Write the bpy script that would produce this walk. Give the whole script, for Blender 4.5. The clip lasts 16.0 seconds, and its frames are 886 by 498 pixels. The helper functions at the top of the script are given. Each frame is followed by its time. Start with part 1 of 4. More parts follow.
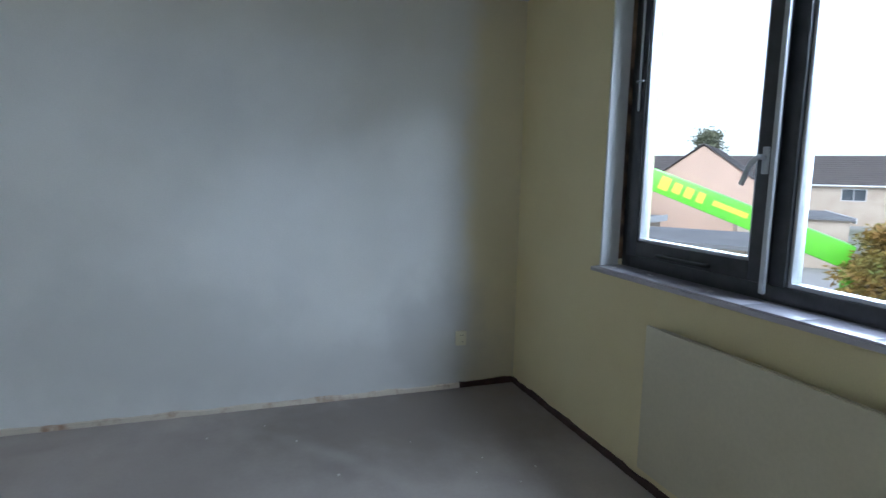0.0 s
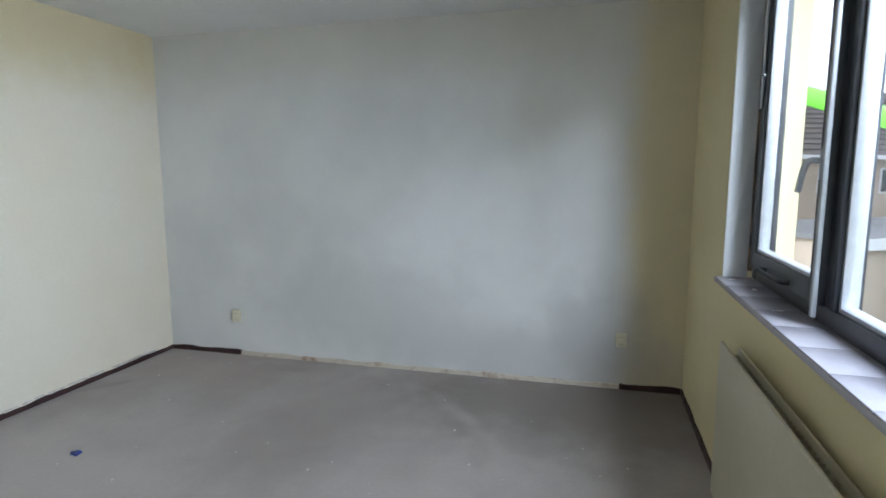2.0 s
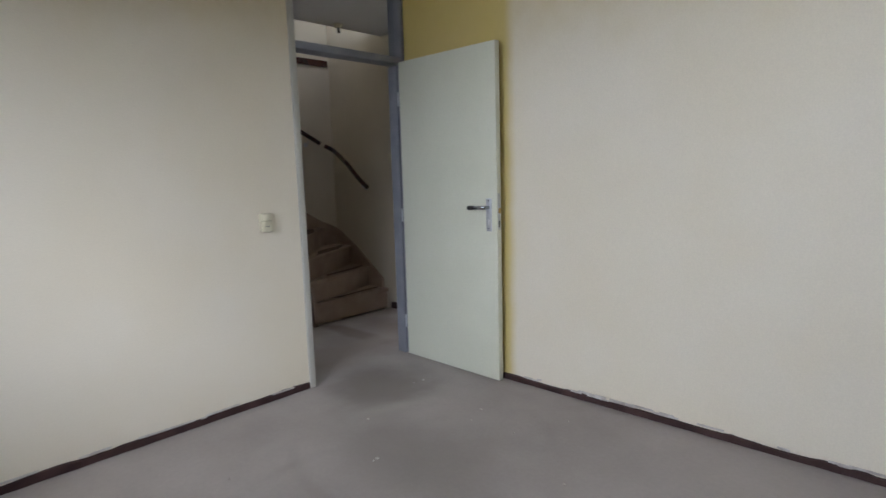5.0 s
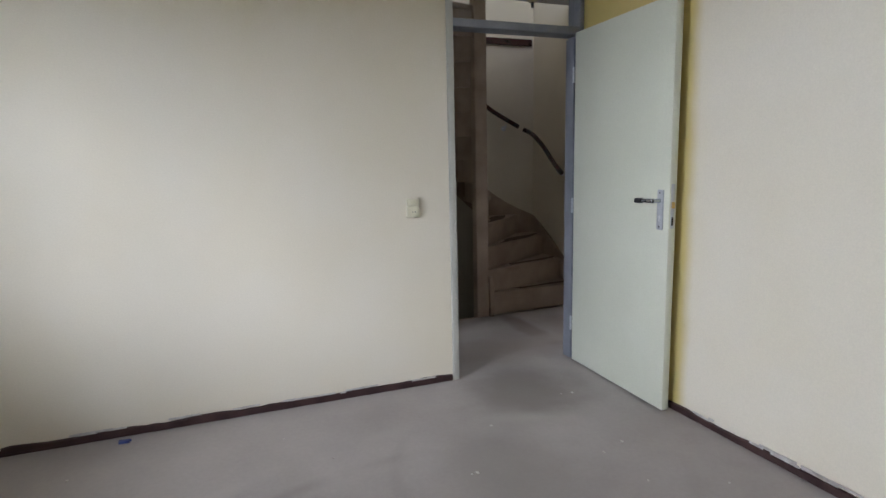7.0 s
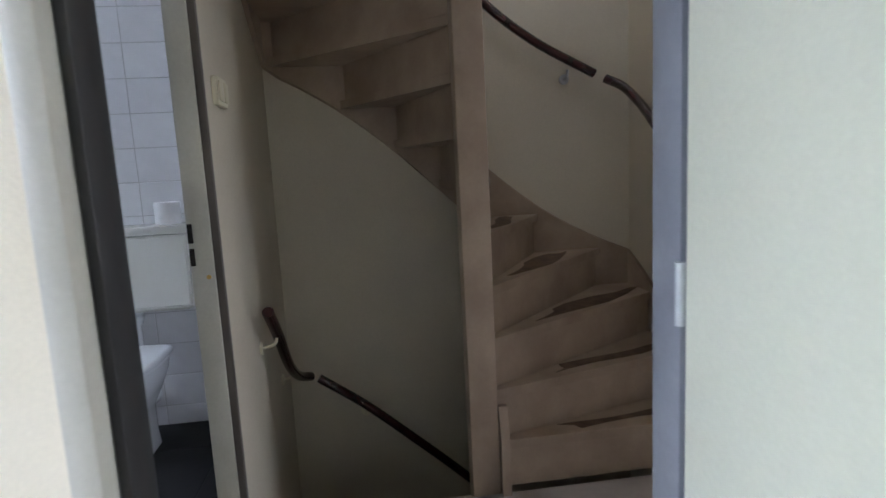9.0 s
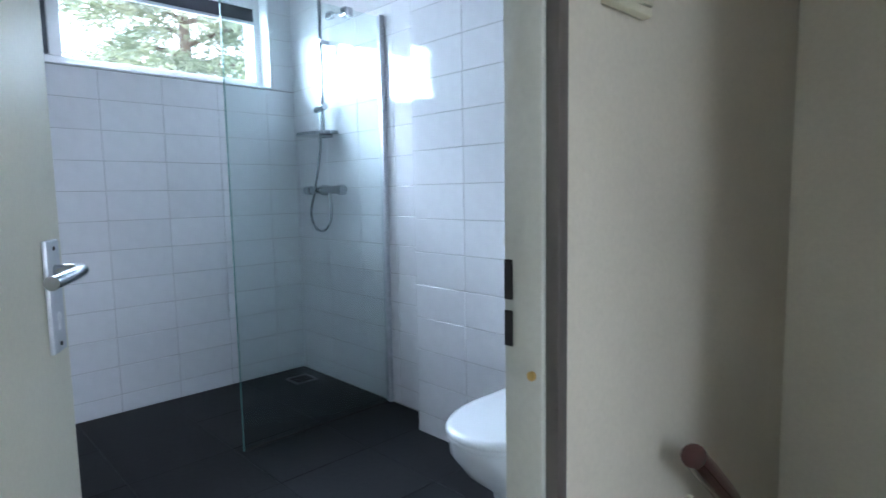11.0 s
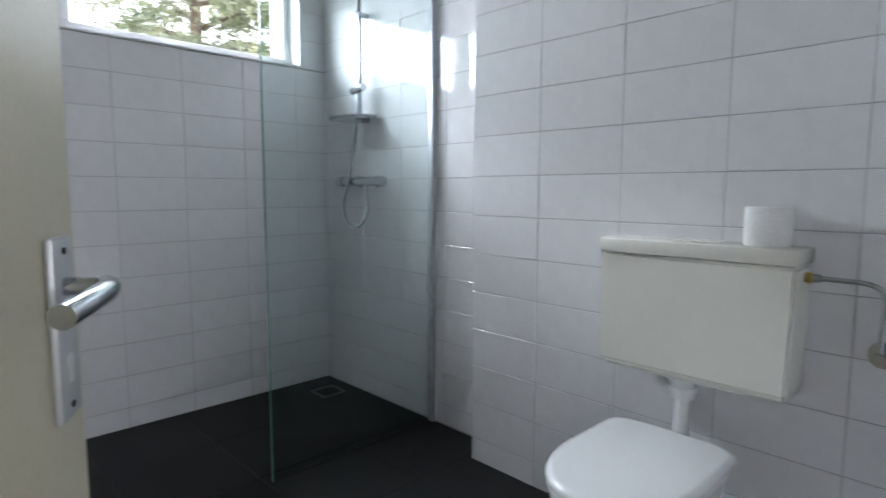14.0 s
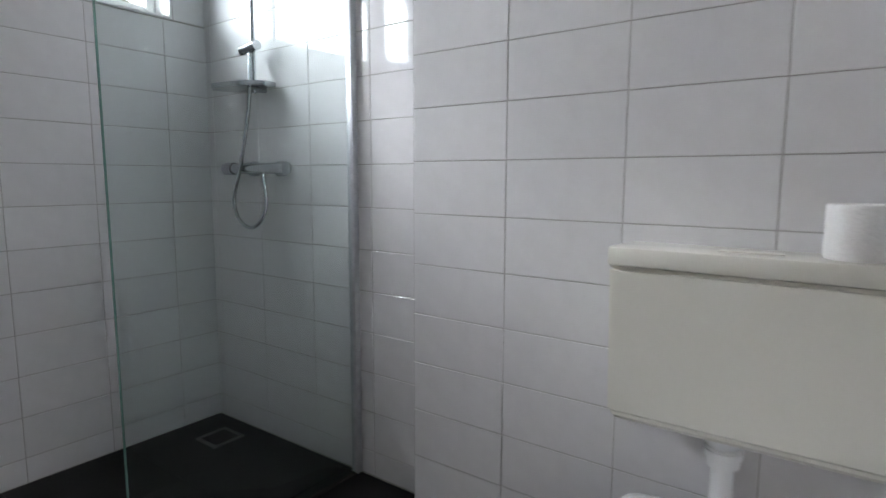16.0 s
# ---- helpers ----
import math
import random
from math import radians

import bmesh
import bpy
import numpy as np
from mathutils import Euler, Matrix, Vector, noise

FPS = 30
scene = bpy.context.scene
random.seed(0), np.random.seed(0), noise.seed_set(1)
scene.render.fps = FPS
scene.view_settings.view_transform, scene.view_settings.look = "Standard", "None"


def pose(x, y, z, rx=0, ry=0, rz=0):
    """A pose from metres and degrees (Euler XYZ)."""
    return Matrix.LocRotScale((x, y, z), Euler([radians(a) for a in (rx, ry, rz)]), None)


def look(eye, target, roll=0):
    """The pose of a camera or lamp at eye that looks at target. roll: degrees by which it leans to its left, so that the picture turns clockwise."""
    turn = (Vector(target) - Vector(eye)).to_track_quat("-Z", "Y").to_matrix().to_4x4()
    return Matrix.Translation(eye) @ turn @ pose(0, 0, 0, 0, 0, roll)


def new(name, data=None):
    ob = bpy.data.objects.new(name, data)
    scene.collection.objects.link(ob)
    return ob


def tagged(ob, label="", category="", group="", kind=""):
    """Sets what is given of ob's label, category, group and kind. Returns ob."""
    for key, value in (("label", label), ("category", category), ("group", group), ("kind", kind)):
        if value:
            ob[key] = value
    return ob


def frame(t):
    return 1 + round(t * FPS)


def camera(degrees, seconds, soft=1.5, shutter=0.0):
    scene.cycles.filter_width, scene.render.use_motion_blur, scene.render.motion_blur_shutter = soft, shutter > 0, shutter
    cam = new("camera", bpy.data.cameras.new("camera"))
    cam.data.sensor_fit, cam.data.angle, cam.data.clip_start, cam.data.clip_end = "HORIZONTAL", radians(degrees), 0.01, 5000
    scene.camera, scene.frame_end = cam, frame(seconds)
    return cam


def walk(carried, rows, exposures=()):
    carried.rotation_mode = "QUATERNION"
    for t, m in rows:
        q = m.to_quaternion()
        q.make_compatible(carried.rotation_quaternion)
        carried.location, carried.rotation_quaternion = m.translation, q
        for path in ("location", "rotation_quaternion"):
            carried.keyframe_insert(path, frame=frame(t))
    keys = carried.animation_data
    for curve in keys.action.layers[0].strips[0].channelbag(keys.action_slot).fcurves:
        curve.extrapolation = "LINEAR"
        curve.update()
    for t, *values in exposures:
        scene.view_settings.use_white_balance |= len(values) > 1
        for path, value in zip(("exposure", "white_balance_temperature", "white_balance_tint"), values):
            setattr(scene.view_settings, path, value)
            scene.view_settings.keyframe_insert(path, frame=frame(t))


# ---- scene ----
cam = camera(76.3, 16.0, 1.5, 0.25)
PATH = [
    (0, (0.685, 1.705, 1.408), (2.561, 1.059, 1.150), 1.3),
    (0.5, (0.654, 1.557, 1.415), (2.616, 1.252, 1.172), 1.5),
    (1, (0.62, 1.042, 1.428), (2.578, 1.363, 1.179), -0.3),
    (1.5, (0.237, 0.711, 1.484), (2.171, 1.16, 1.248), -0.2),
    (2, (0.22, 0.611, 1.466), (2.135, 1.12, 1.196), -0.1),
    (2.5, (0.555, 0.673, 1.418), (2.287, 1.624, 1.107), -1.0),
    (3, (0.931, 0.856, 1.325), (2.277, 2.301, 1.035), -0.8),
    (3.5, (1.28, 0.798, 1.335), (1.964, 2.654, 1.037), -0.0),
    (4, (2.05, 1.008, 1.291), (1.68, 2.952, 0.998), -1.4),
    (4.5, (2.453, 1.258, 1.286), (1.572, 3.027, 0.98), -1.6),
    (5, (2.889, 1.28, 1.294), (1.526, 2.718, 1.02), -1.6),
    (5.2, (3.139, 1.228, 1.298), (1.638, 2.525, 1.042), -1.6),
    (7.3, (2.877, 2.229, 1.276), (1.008, 2.869, 0.967), -1.1),
    (7.5, (2.63, 2.475, 1.254), (0.742, 3.062, 0.948), -0.9),
    (8, (1.885, 3.105, 1.231), (-0.024, 3.617, 0.929), -1.1),
    (8.2, (1.606, 3.283, 1.221), (-0.322, 3.724, 0.926), -1.9),
    (10.3, (-0.085, 3.572, 1.172), (-1.969, 2.944, 0.951), -0.8),
    (10.5, (-0.17, 3.544, 1.175), (-1.924, 2.607, 0.969), -0.7),
    (11, (-0.344, 3.48, 1.164), (-1.731, 2.053, 0.964), -1.0),
    (11.5, (-0.443, 3.442, 1.175), (-1.548, 1.786, 0.987), -0.6),
    (12, (-0.486, 3.434, 1.191), (-1.394, 1.662, 1.011), -0.3),
    (12.5, (-0.509, 3.413, 1.187), (-1.309, 1.59, 1.001), -0.4),
    (13, (-0.462, 3.369, 1.171), (-1.239, 1.537, 0.978), -0.15),
    (13.5, (-0.437, 3.132, 1.155), (-1.327, 1.351, 0.956), -0.0),
    (14, (-0.41, 3.032, 1.145), (-1.798, 1.607, 0.937), 0.2),
    (14.5, (-0.433, 3.01, 1.135), (-2.052, 1.856, 0.923), 0.2),
    (15, (-0.499, 2.971, 1.131), (-2.155, 1.873, 0.909), 0.2),
    (15.5, (-0.616, 2.806, 1.055), (-2.28, 1.72, 0.829), 0.3),
    (16, (-0.761, 2.547, 1.147), (-2.37, 1.385, 0.902), 0.2),
]
EXPOSURES = [(0.0, -0.15, 5300, 10), (1.5, 0.35, 5600, 10), (3.0, -0.05, 6100, 15), (4.0, -0.2, 6200, 18), (5.2, 0.05, 6100, 18), (8.2, 0.4, 6050, 18), (10.3, 2.3, 5350, 12), (11.0, 1.85, 5300, 10), (12.5, 1.36, 5700, 10), (13.5, 1.4, 5900, 11), (14.5, 1.42, 6700, 16), (16.0, 1.3, 6800, 17)]
walk(cam, [(t, look(eye, target, roll)) for t, eye, target, roll in PATH], EXPOSURES)

# ---- world, sun and exposure ----
world = bpy.data.worlds.new("overcast_sky")
scene.world = world
world.use_nodes = True
wn = world.node_tree
sky = wn.nodes.new("ShaderNodeTexSky")
sky.sky_type = "NISHITA"
sky.sun_disc = False
sky.sun_elevation = radians(38)
sky.sun_rotation = radians(337)
sky.air_density, sky.dust_density, sky.ozone_density = 1.0, 2.0, 0.8
cloud = wn.nodes.new("ShaderNodeHueSaturation")   # a closed cloud cover: pale and even
cloud.inputs["Saturation"].default_value, cloud.inputs["Value"].default_value = 0.22, 2.6
wn.links.new(sky.outputs[0], cloud.inputs["Color"])
wn.links.new(cloud.outputs[0], wn.nodes["Background"].inputs[0])
wn.nodes["Background"].inputs[1].default_value = 0.15

sun_data = bpy.data.lights.new("sun", "SUN")
sun_data.energy, sun_data.angle, sun_data.color = 1.2, radians(30), (1.0, 0.96, 0.9)
sun = new("sun", sun_data)
sun.matrix_world = look((-5, 12, 12), (0, 0, 0))


def sky_lamp(name, at, to, sx, sy, watts):
    d = bpy.data.lights.new(name, "AREA")
    d.shape, d.size, d.size_y, d.energy, d.color = "RECTANGLE", sx, sy, watts, (0.86, 0.94, 1.0)
    ob = new(name, d)
    ob.matrix_world = look(at, to)
    return ob


# soft light of the cloudy sky falling in through the windows
sky_lamp("sky_light_west", (-3.0, -7.0, 3.2), (-3.0, 0.0, 3.2), 14.0, 6.4, 3000)
sky_lamp("sky_light_east", (8.0, -7.0, 4.9), (8.0, 0.0, 4.9), 8.0, 4.4, 2000)
sky_lamp("sky_light_bathroom", (-1.3, -2.2, 4.3), (-1.4, 0.6, 1.4), 3.4, 2.2, 480)
sky_lamp("sky_light_spare_room", (-0.8, 9.0, 2.3), (-0.8, 7.0, 1.5), 4.0, 2.2, 42)


# ---- materials ----
def rgba(c):
    return (c[0], c[1], c[2], 1.0)


def surface(name, base, other=None, rough=0.6, scale=3.0, fine=60.0, bump=0.1, metal=0.0, mix=(0.35, 0.65), coat=0.0, vary=0.0, dist=0.003, rough_vary=0.08, spec=0.5):
    """Base colour broken up by large blotches and fine grain, with a fine relief."""
    m = bpy.data.materials.new(name)
    m.use_nodes = True
    nt = m.node_tree
    n, l = nt.nodes, nt.links
    b = n["Principled BSDF"]
    b.inputs["Roughness"].default_value = rough
    b.inputs["Metallic"].default_value = metal
    b.inputs["Specular IOR Level"].default_value = spec
    b.inputs["Coat Weight"].default_value = coat
    co = n.new("ShaderNodeTexCoord")
    big, small = n.new("ShaderNodeTexNoise"), n.new("ShaderNodeTexNoise")
    for t, s, d in ((big, scale, 4.0), (small, fine, 3.0)):
        l.new(co.outputs["Object"], t.inputs["Vector"])
        t.inputs["Scale"].default_value = s
        t.inputs["Detail"].default_value = d
    ramp = n.new("ShaderNodeMapRange")
    ramp.inputs[1].default_value, ramp.inputs[2].default_value = mix
    l.new(big.outputs[0], ramp.inputs[0])
    mx = n.new("ShaderNodeMix")
    mx.data_type = "RGBA"
    other = other or tuple(v * 0.86 for v in base)
    mx.inputs[6].default_value, mx.inputs[7].default_value = rgba(base), rgba(other)
    l.new(ramp.outputs[0], mx.inputs[0])
    hs = n.new("ShaderNodeHueSaturation")
    l.new(mx.outputs[2], hs.inputs["Color"])
    val = n.new("ShaderNodeMapRange")
    val.inputs[3].default_value, val.inputs[4].default_value = (0.93, 1.07) if bump else (0.99, 1.01)
    l.new(small.outputs[0], val.inputs[0])
    if vary:
        oi = n.new("ShaderNodeObjectInfo")
        vr = n.new("ShaderNodeMapRange")
        vr.inputs[3].default_value, vr.inputs[4].default_value = 1 - vary, 1 + vary
        l.new(oi.outputs["Random"], vr.inputs[0])
        mu = n.new("ShaderNodeMath")
        mu.operation = "MULTIPLY"
        l.new(vr.outputs[0], mu.inputs[0])
        l.new(val.outputs[0], mu.inputs[1])
        l.new(mu.outputs[0], hs.inputs["Value"])
    else:
        l.new(val.outputs[0], hs.inputs["Value"])
    l.new(hs.outputs[0], b.inputs["Base Color"])
    if rough_vary:
        rr = n.new("ShaderNodeMapRange")
        rr.inputs[3].default_value, rr.inputs[4].default_value = max(0.02, rough - rough_vary), min(1, rough + rough_vary)
        l.new(big.outputs[0], rr.inputs[0])
        l.new(rr.outputs[0], b.inputs["Roughness"])
    if bump:
        bp = n.new("ShaderNodeBump")
        bp.inputs["Strength"].default_value, bp.inputs["Distance"].default_value = bump, dist
        l.new(small.outputs[0], bp.inputs["Height"])
        l.new(bp.outputs[0], b.inputs["Normal"])
    return m


def glass_like(name, tint):
    """Thin clear pane: see-through with a sharp reflection."""
    m = bpy.data.materials.new(name)
    m.use_nodes = True
    nt = m.node_tree
    n, l = nt.nodes, nt.links
    tr, gl, mx, fr = n.new("ShaderNodeBsdfTransparent"), n.new("ShaderNodeBsdfGlossy"), n.new("ShaderNodeMixShader"), n.new("ShaderNodeMath")
    lw, ad = n.new("ShaderNodeLayerWeight"), n.new("ShaderNodeMath")
    lw.inputs[0].default_value = 0.5
    fr.operation, ad.operation = "POWER", "MULTIPLY_ADD"
    fr.inputs[1].default_value = 5.0
    ad.inputs[1].default_value, ad.inputs[2].default_value = 0.8, 0.025
    l.new(lw.outputs["Facing"], fr.inputs[0])
    l.new(fr.outputs[0], ad.inputs[0])
    tr.inputs[0].default_value = rgba(tint)
    gl.inputs["Roughness"].default_value = 0.01
    l.new(ad.outputs[0], mx.inputs[0])
    l.new(tr.outputs[0], mx.inputs[1])
    l.new(gl.outputs[0], mx.inputs[2])
    l.new(mx.outputs[0], n["Material Output"].inputs[0])
    return m


def stain_or_shade(m, centre, size, colour, strength=0.7, soft=0.5, ragged=0.9):
    """A soft patch of colour with a ragged outline at a place of the room, laid over the paint."""
    n, l = m.node_tree.nodes, m.node_tree.links
    b = n["Principled BSDF"]
    old = b.inputs["Base Color"].links[0].from_socket
    co, mp, ns, ad, ln, mr, mx = (n.new("ShaderNode" + k) for k in ("TexCoord", "Mapping", "TexNoise", "VectorMath", "VectorMath", "MapRange", "Mix"))
    l.new(co.outputs["Object"], mp.inputs["Vector"])
    mp.vector_type = "TEXTURE"
    mp.inputs["Location"].default_value = centre
    mp.inputs["Scale"].default_value = size
    l.new(co.outputs["Object"], ns.inputs["Vector"])
    ns.inputs["Scale"].default_value, ns.inputs["Detail"].default_value = 5.0, 5.0
    ad.operation, ln.operation = "MULTIPLY_ADD", "LENGTH"
    l.new(ns.outputs["Color"], ad.inputs[0])
    ad.inputs[1].default_value = (ragged,) * 3
    l.new(mp.outputs[0], ad.inputs[2])
    off = n.new("ShaderNodeVectorMath")
    off.operation = "SUBTRACT"
    off.inputs[1].default_value = (ragged / 2,) * 3
    l.new(ad.outputs[0], off.inputs[0])
    l.new(off.outputs[0], ln.inputs[0])
    mr.interpolation_type = "SMOOTHSTEP"
    mr.inputs[1].default_value, mr.inputs[2].default_value = 1.0 - soft, 1.0 + soft
    mr.inputs[3].default_value, mr.inputs[4].default_value = strength, 0.0
    l.new(ln.outputs["Value"], mr.inputs[0])
    mx.data_type = "RGBA"
    l.new(mr.outputs[0], mx.inputs[0])
    l.new(old, mx.inputs[6])
    mx.inputs[7].default_value = rgba(colour)
    l.new(mx.outputs[2], b.inputs["Base Color"])


def trowel_arc(m, centre, radius, width, colour, strength=0.5):
    """A broken arc left by the trowel in the screed."""
    n, l = m.node_tree.nodes, m.node_tree.links
    b = n["Principled BSDF"]
    old = b.inputs["Base Color"].links[0].from_socket
    co, ds, sb, ab, mr, ns, gate, mu, mx = (n.new("ShaderNode" + k) for k in ("TexCoord", "VectorMath", "Math", "Math", "MapRange", "TexNoise", "MapRange", "Math", "Mix"))
    ds.operation, sb.operation, ab.operation, mu.operation = "DISTANCE", "SUBTRACT", "ABSOLUTE", "MULTIPLY"
    l.new(co.outputs["Object"], ds.inputs[0])
    ds.inputs[1].default_value = centre
    l.new(ds.outputs["Value"], sb.inputs[0])
    sb.inputs[1].default_value = radius
    l.new(sb.outputs[0], ab.inputs[0])
    mr.interpolation_type = "SMOOTHSTEP"
    mr.inputs[1].default_value, mr.inputs[2].default_value = 0.0, width
    mr.inputs[3].default_value, mr.inputs[4].default_value = strength, 0.0
    l.new(ab.outputs[0], mr.inputs[0])
    l.new(co.outputs["Object"], ns.inputs["Vector"])
    ns.inputs["Scale"].default_value = 1.7
    gate.inputs[1].default_value, gate.inputs[2].default_value = 0.48, 0.64
    l.new(ns.outputs[0], gate.inputs[0])
    l.new(mr.outputs[0], mu.inputs[0])
    l.new(gate.outputs[0], mu.inputs[1])
    mx.data_type = "RGBA"
    l.new(mu.outputs[0], mx.inputs[0])
    l.new(old, mx.inputs[6])
    mx.inputs[7].default_value = rgba(colour)
    l.new(mx.outputs[2], b.inputs["Base Color"])


YELLOW = surface("cream_yellow_wall_paint", (0.79, 0.73, 0.61), (0.77, 0.70, 0.56), 0.75, 1.6, 140, 0.15)
OLD_YELLOW = surface("older_yellow_wall_paint", (0.76, 0.68, 0.42), (0.73, 0.64, 0.38), 0.75, 1.6, 140, 0.15)
GREYWALL = surface("patchy_white_wall_paint", (0.75, 0.75, 0.735), (0.65, 0.65, 0.64), 0.8, 1.3, 140, 0.2, mix=(0.42, 0.72))
CEIL = surface("white_ceiling_paint", (0.80, 0.80, 0.79), (0.75, 0.75, 0.74), 0.85, 1.2, 90, 0.3)
HALLWALL = surface("off_white_hall_paint", (0.66, 0.61, 0.50), (0.60, 0.55, 0.45), 0.7, 1.6, 120, 0.2)
SCREED = surface("grey_cement_screed", (0.44, 0.40, 0.375), (0.34, 0.305, 0.285), 0.75, 1.1, 45, 0.25, mix=(0.36, 0.66))
SCREED_DARK = surface("stained_screed", (0.24, 0.205, 0.185), (0.33, 0.30, 0.28), 0.8, 5, 60, 0.2)
PLINTH = surface("dark_red_brown_paint", (0.028, 0.010, 0.010), (0.06, 0.028, 0.026), 0.6, 9, 120, 0.5)
PLINTH_BARE = surface("bare_plinth_filler", (0.62, 0.56, 0.47), (0.30, 0.16, 0.09), 0.85, 7, 90, 0.6, mix=(0.55, 0.75))
FLAKE = surface("white_paint_flake", (0.66, 0.64, 0.60), (0.5, 0.45, 0.42), 0.8, 30, 90, 0.4)
FRAME_DARK = surface("anthracite_window_paint", (0.028, 0.030, 0.036), (0.05, 0.052, 0.058), 0.35, 14, 120, 0.15)
FRAME_GREY = surface("grey_door_frame_paint", (0.24, 0.25, 0.28), (0.19, 0.20, 0.23), 0.45, 8, 100, 0.15)
FRAME_TAUPE = surface("dark_taupe_edge", (0.115, 0.098, 0.085), (0.09, 0.078, 0.068), 0.5, 6, 100, 0.12)
FRAME_LIGHT = surface("light_grey_frame_paint", (0.52, 0.51, 0.46), (0.47, 0.46, 0.41), 0.42, 6, 100, 0.12)
DOOR = surface("pale_green_white_door_paint", (0.70, 0.71, 0.59), (0.66, 0.67, 0.55), 0.38, 2, 160, 0.1)
DOOR_CREAM = surface("cream_door_paint", (0.64, 0.61, 0.48), (0.60, 0.57, 0.44), 0.4, 2, 160, 0.1)
PVC = surface("white_pvc", (0.78, 0.78, 0.78), (0.74, 0.74, 0.74), 0.3, 4, 60, 0.02)
CREAM_PLASTIC = surface("cream_plastic", (0.70, 0.66, 0.50), (0.66, 0.62, 0.46), 0.35, 10, 90, 0.03)
WHITE_PLASTIC = surface("white_plastic", (0.76, 0.77, 0.78), (0.75, 0.76, 0.77), 0.22, 5, 60, 0.0, rough_vary=0.0)
CERAMIC = surface("white_glazed_ceramic", (0.80, 0.81, 0.82), (0.78, 0.79, 0.80), 0.08, 4, 30, 0.0, coat=0.4, rough_vary=0.03)
CISTERN = surface("aged_white_cistern_plastic", (0.76, 0.75, 0.69), (0.74, 0.73, 0.66), 0.25, 4, 60, 0.0, rough_vary=0.03)
TILE = surface("white_glazed_tile", (0.72, 0.715, 0.73), (0.69, 0.68, 0.69), 0.05, 1.5, 14, 0.05, vary=0.025, dist=0.002, rough_vary=0.02)
GROUT = surface("grey_grout", (0.40, 0.385, 0.37), (0.33, 0.315, 0.30), 0.9, 6, 120, 0.3)
SLATE = surface("anthracite_floor_tile", (0.009, 0.009, 0.010), (0.016, 0.015, 0.016), 0.58, 3, 40, 0.25, vary=0.06, spec=0.22)
CHROME = surface("chrome", (0.46, 0.48, 0.50), (0.40, 0.42, 0.44), 0.12, 6, 60, 0.0, metal=1.0, rough_vary=0.04)
DRAIN = surface("dull_drain_steel", (0.13, 0.125, 0.12), (0.09, 0.085, 0.08), 0.5, 30, 100, 0.1, metal=0.3)
ALU = surface("brushed_aluminium", (0.56, 0.58, 0.61), (0.50, 0.52, 0.55), 0.42, 30, 200, 0.1, metal=0.55)
BRASS = surface("brass", (0.62, 0.42, 0.16), (0.5, 0.33, 0.12), 0.3, 30, 100, 0.05, metal=1.0)
BLACK = surface("black_plastic", (0.015, 0.015, 0.016), (0.02, 0.02, 0.02), 0.5, 10, 90, 0.05)
HOLE = surface("dark_lock_recess", (0.014, 0.010, 0.009), (0.010, 0.008, 0.007), 0.8, 30, 90, 0.1)
STAIRWOOD = surface("worn_beige_stair_paint", (0.42, 0.33, 0.25), (0.33, 0.25, 0.19), 0.6, 5, 70, 0.25, vary=0.04)
GLUE = surface("dark_glue_residue", (0.075, 0.045, 0.03), (0.16, 0.10, 0.07), 0.7, 18, 60, 0.4)
RAILWOOD = surface("dark_red_brown_lacquered_wood", (0.055, 0.014, 0.012), (0.03, 0.010, 0.010), 0.22, 12, 80, 0.08, coat=0.3)
RADIATOR = surface("cream_radiator_enamel", (0.62, 0.57, 0.42), (0.58, 0.53, 0.39), 0.35, 3, 60, 0.03)
SILL = surface("pale_lilac_sill_tile", (0.50, 0.48, 0.53), (0.44, 0.42, 0.47), 0.25, 5, 60, 0.05)
PAPER = surface("toilet_paper", (0.82, 0.81, 0.80), (0.78, 0.77, 0.76), 0.95, 20, 160, 0.5)
BLUE = surface("blue_plastic_scrap", (0.02, 0.06, 0.30), (0.02, 0.04, 0.2), 0.4, 20, 60, 0.1)
ROCKWOOD = surface("bare_torn_timber", (0.34, 0.22, 0.13), (0.10, 0.07, 0.06), 0.9, 12, 80, 0.6)
BLIND = surface("dark_grey_blind_fabric", (0.06, 0.06, 0.075), (0.05, 0.05, 0.06), 0.85, 10, 150, 0.2)
ROOFTILE = surface("grey_brown_roof_tiles", (0.11, 0.095, 0.09), (0.075, 0.065, 0.06), 0.8, 1.5, 12, 0.3)
BRICK = surface("buff_brick", (0.50, 0.42, 0.33), (0.42, 0.34, 0.26), 0.85, 0.8, 9, 0.3)
PEACH = surface("peach_rendered_gable", (0.62, 0.44, 0.33), (0.56, 0.40, 0.30), 0.85, 0.6, 8, 0.2)
BITUMEN = surface("grey_flat_roofing", (0.20, 0.20, 0.205), (0.13, 0.13, 0.135), 0.85, 0.7, 8, 0.2)
WHITEPAINT = surface("white_exterior_paint", (0.70, 0.71, 0.72), (0.64, 0.65, 0.66), 0.5, 2, 20, 0.1)
LIME = surface("lime_green_crane_enamel", (0.17, 0.60, 0.03), (0.14, 0.53, 0.03), 0.35, 2, 30, 0.05)
LEMON = surface("yellow_lettering_paint", (0.75, 0.68, 0.05), (0.7, 0.62, 0.05), 0.4, 5, 40, 0.05)
DARKGLASS = surface("dark_window_glass", (0.05, 0.06, 0.07), (0.08, 0.09, 0.10), 0.06, 1, 10, 0.0)
GROUND = surface("grass_and_paving", (0.17, 0.18, 0.13), (0.36, 0.35, 0.33), 0.9, 0.12, 3, 0.3)
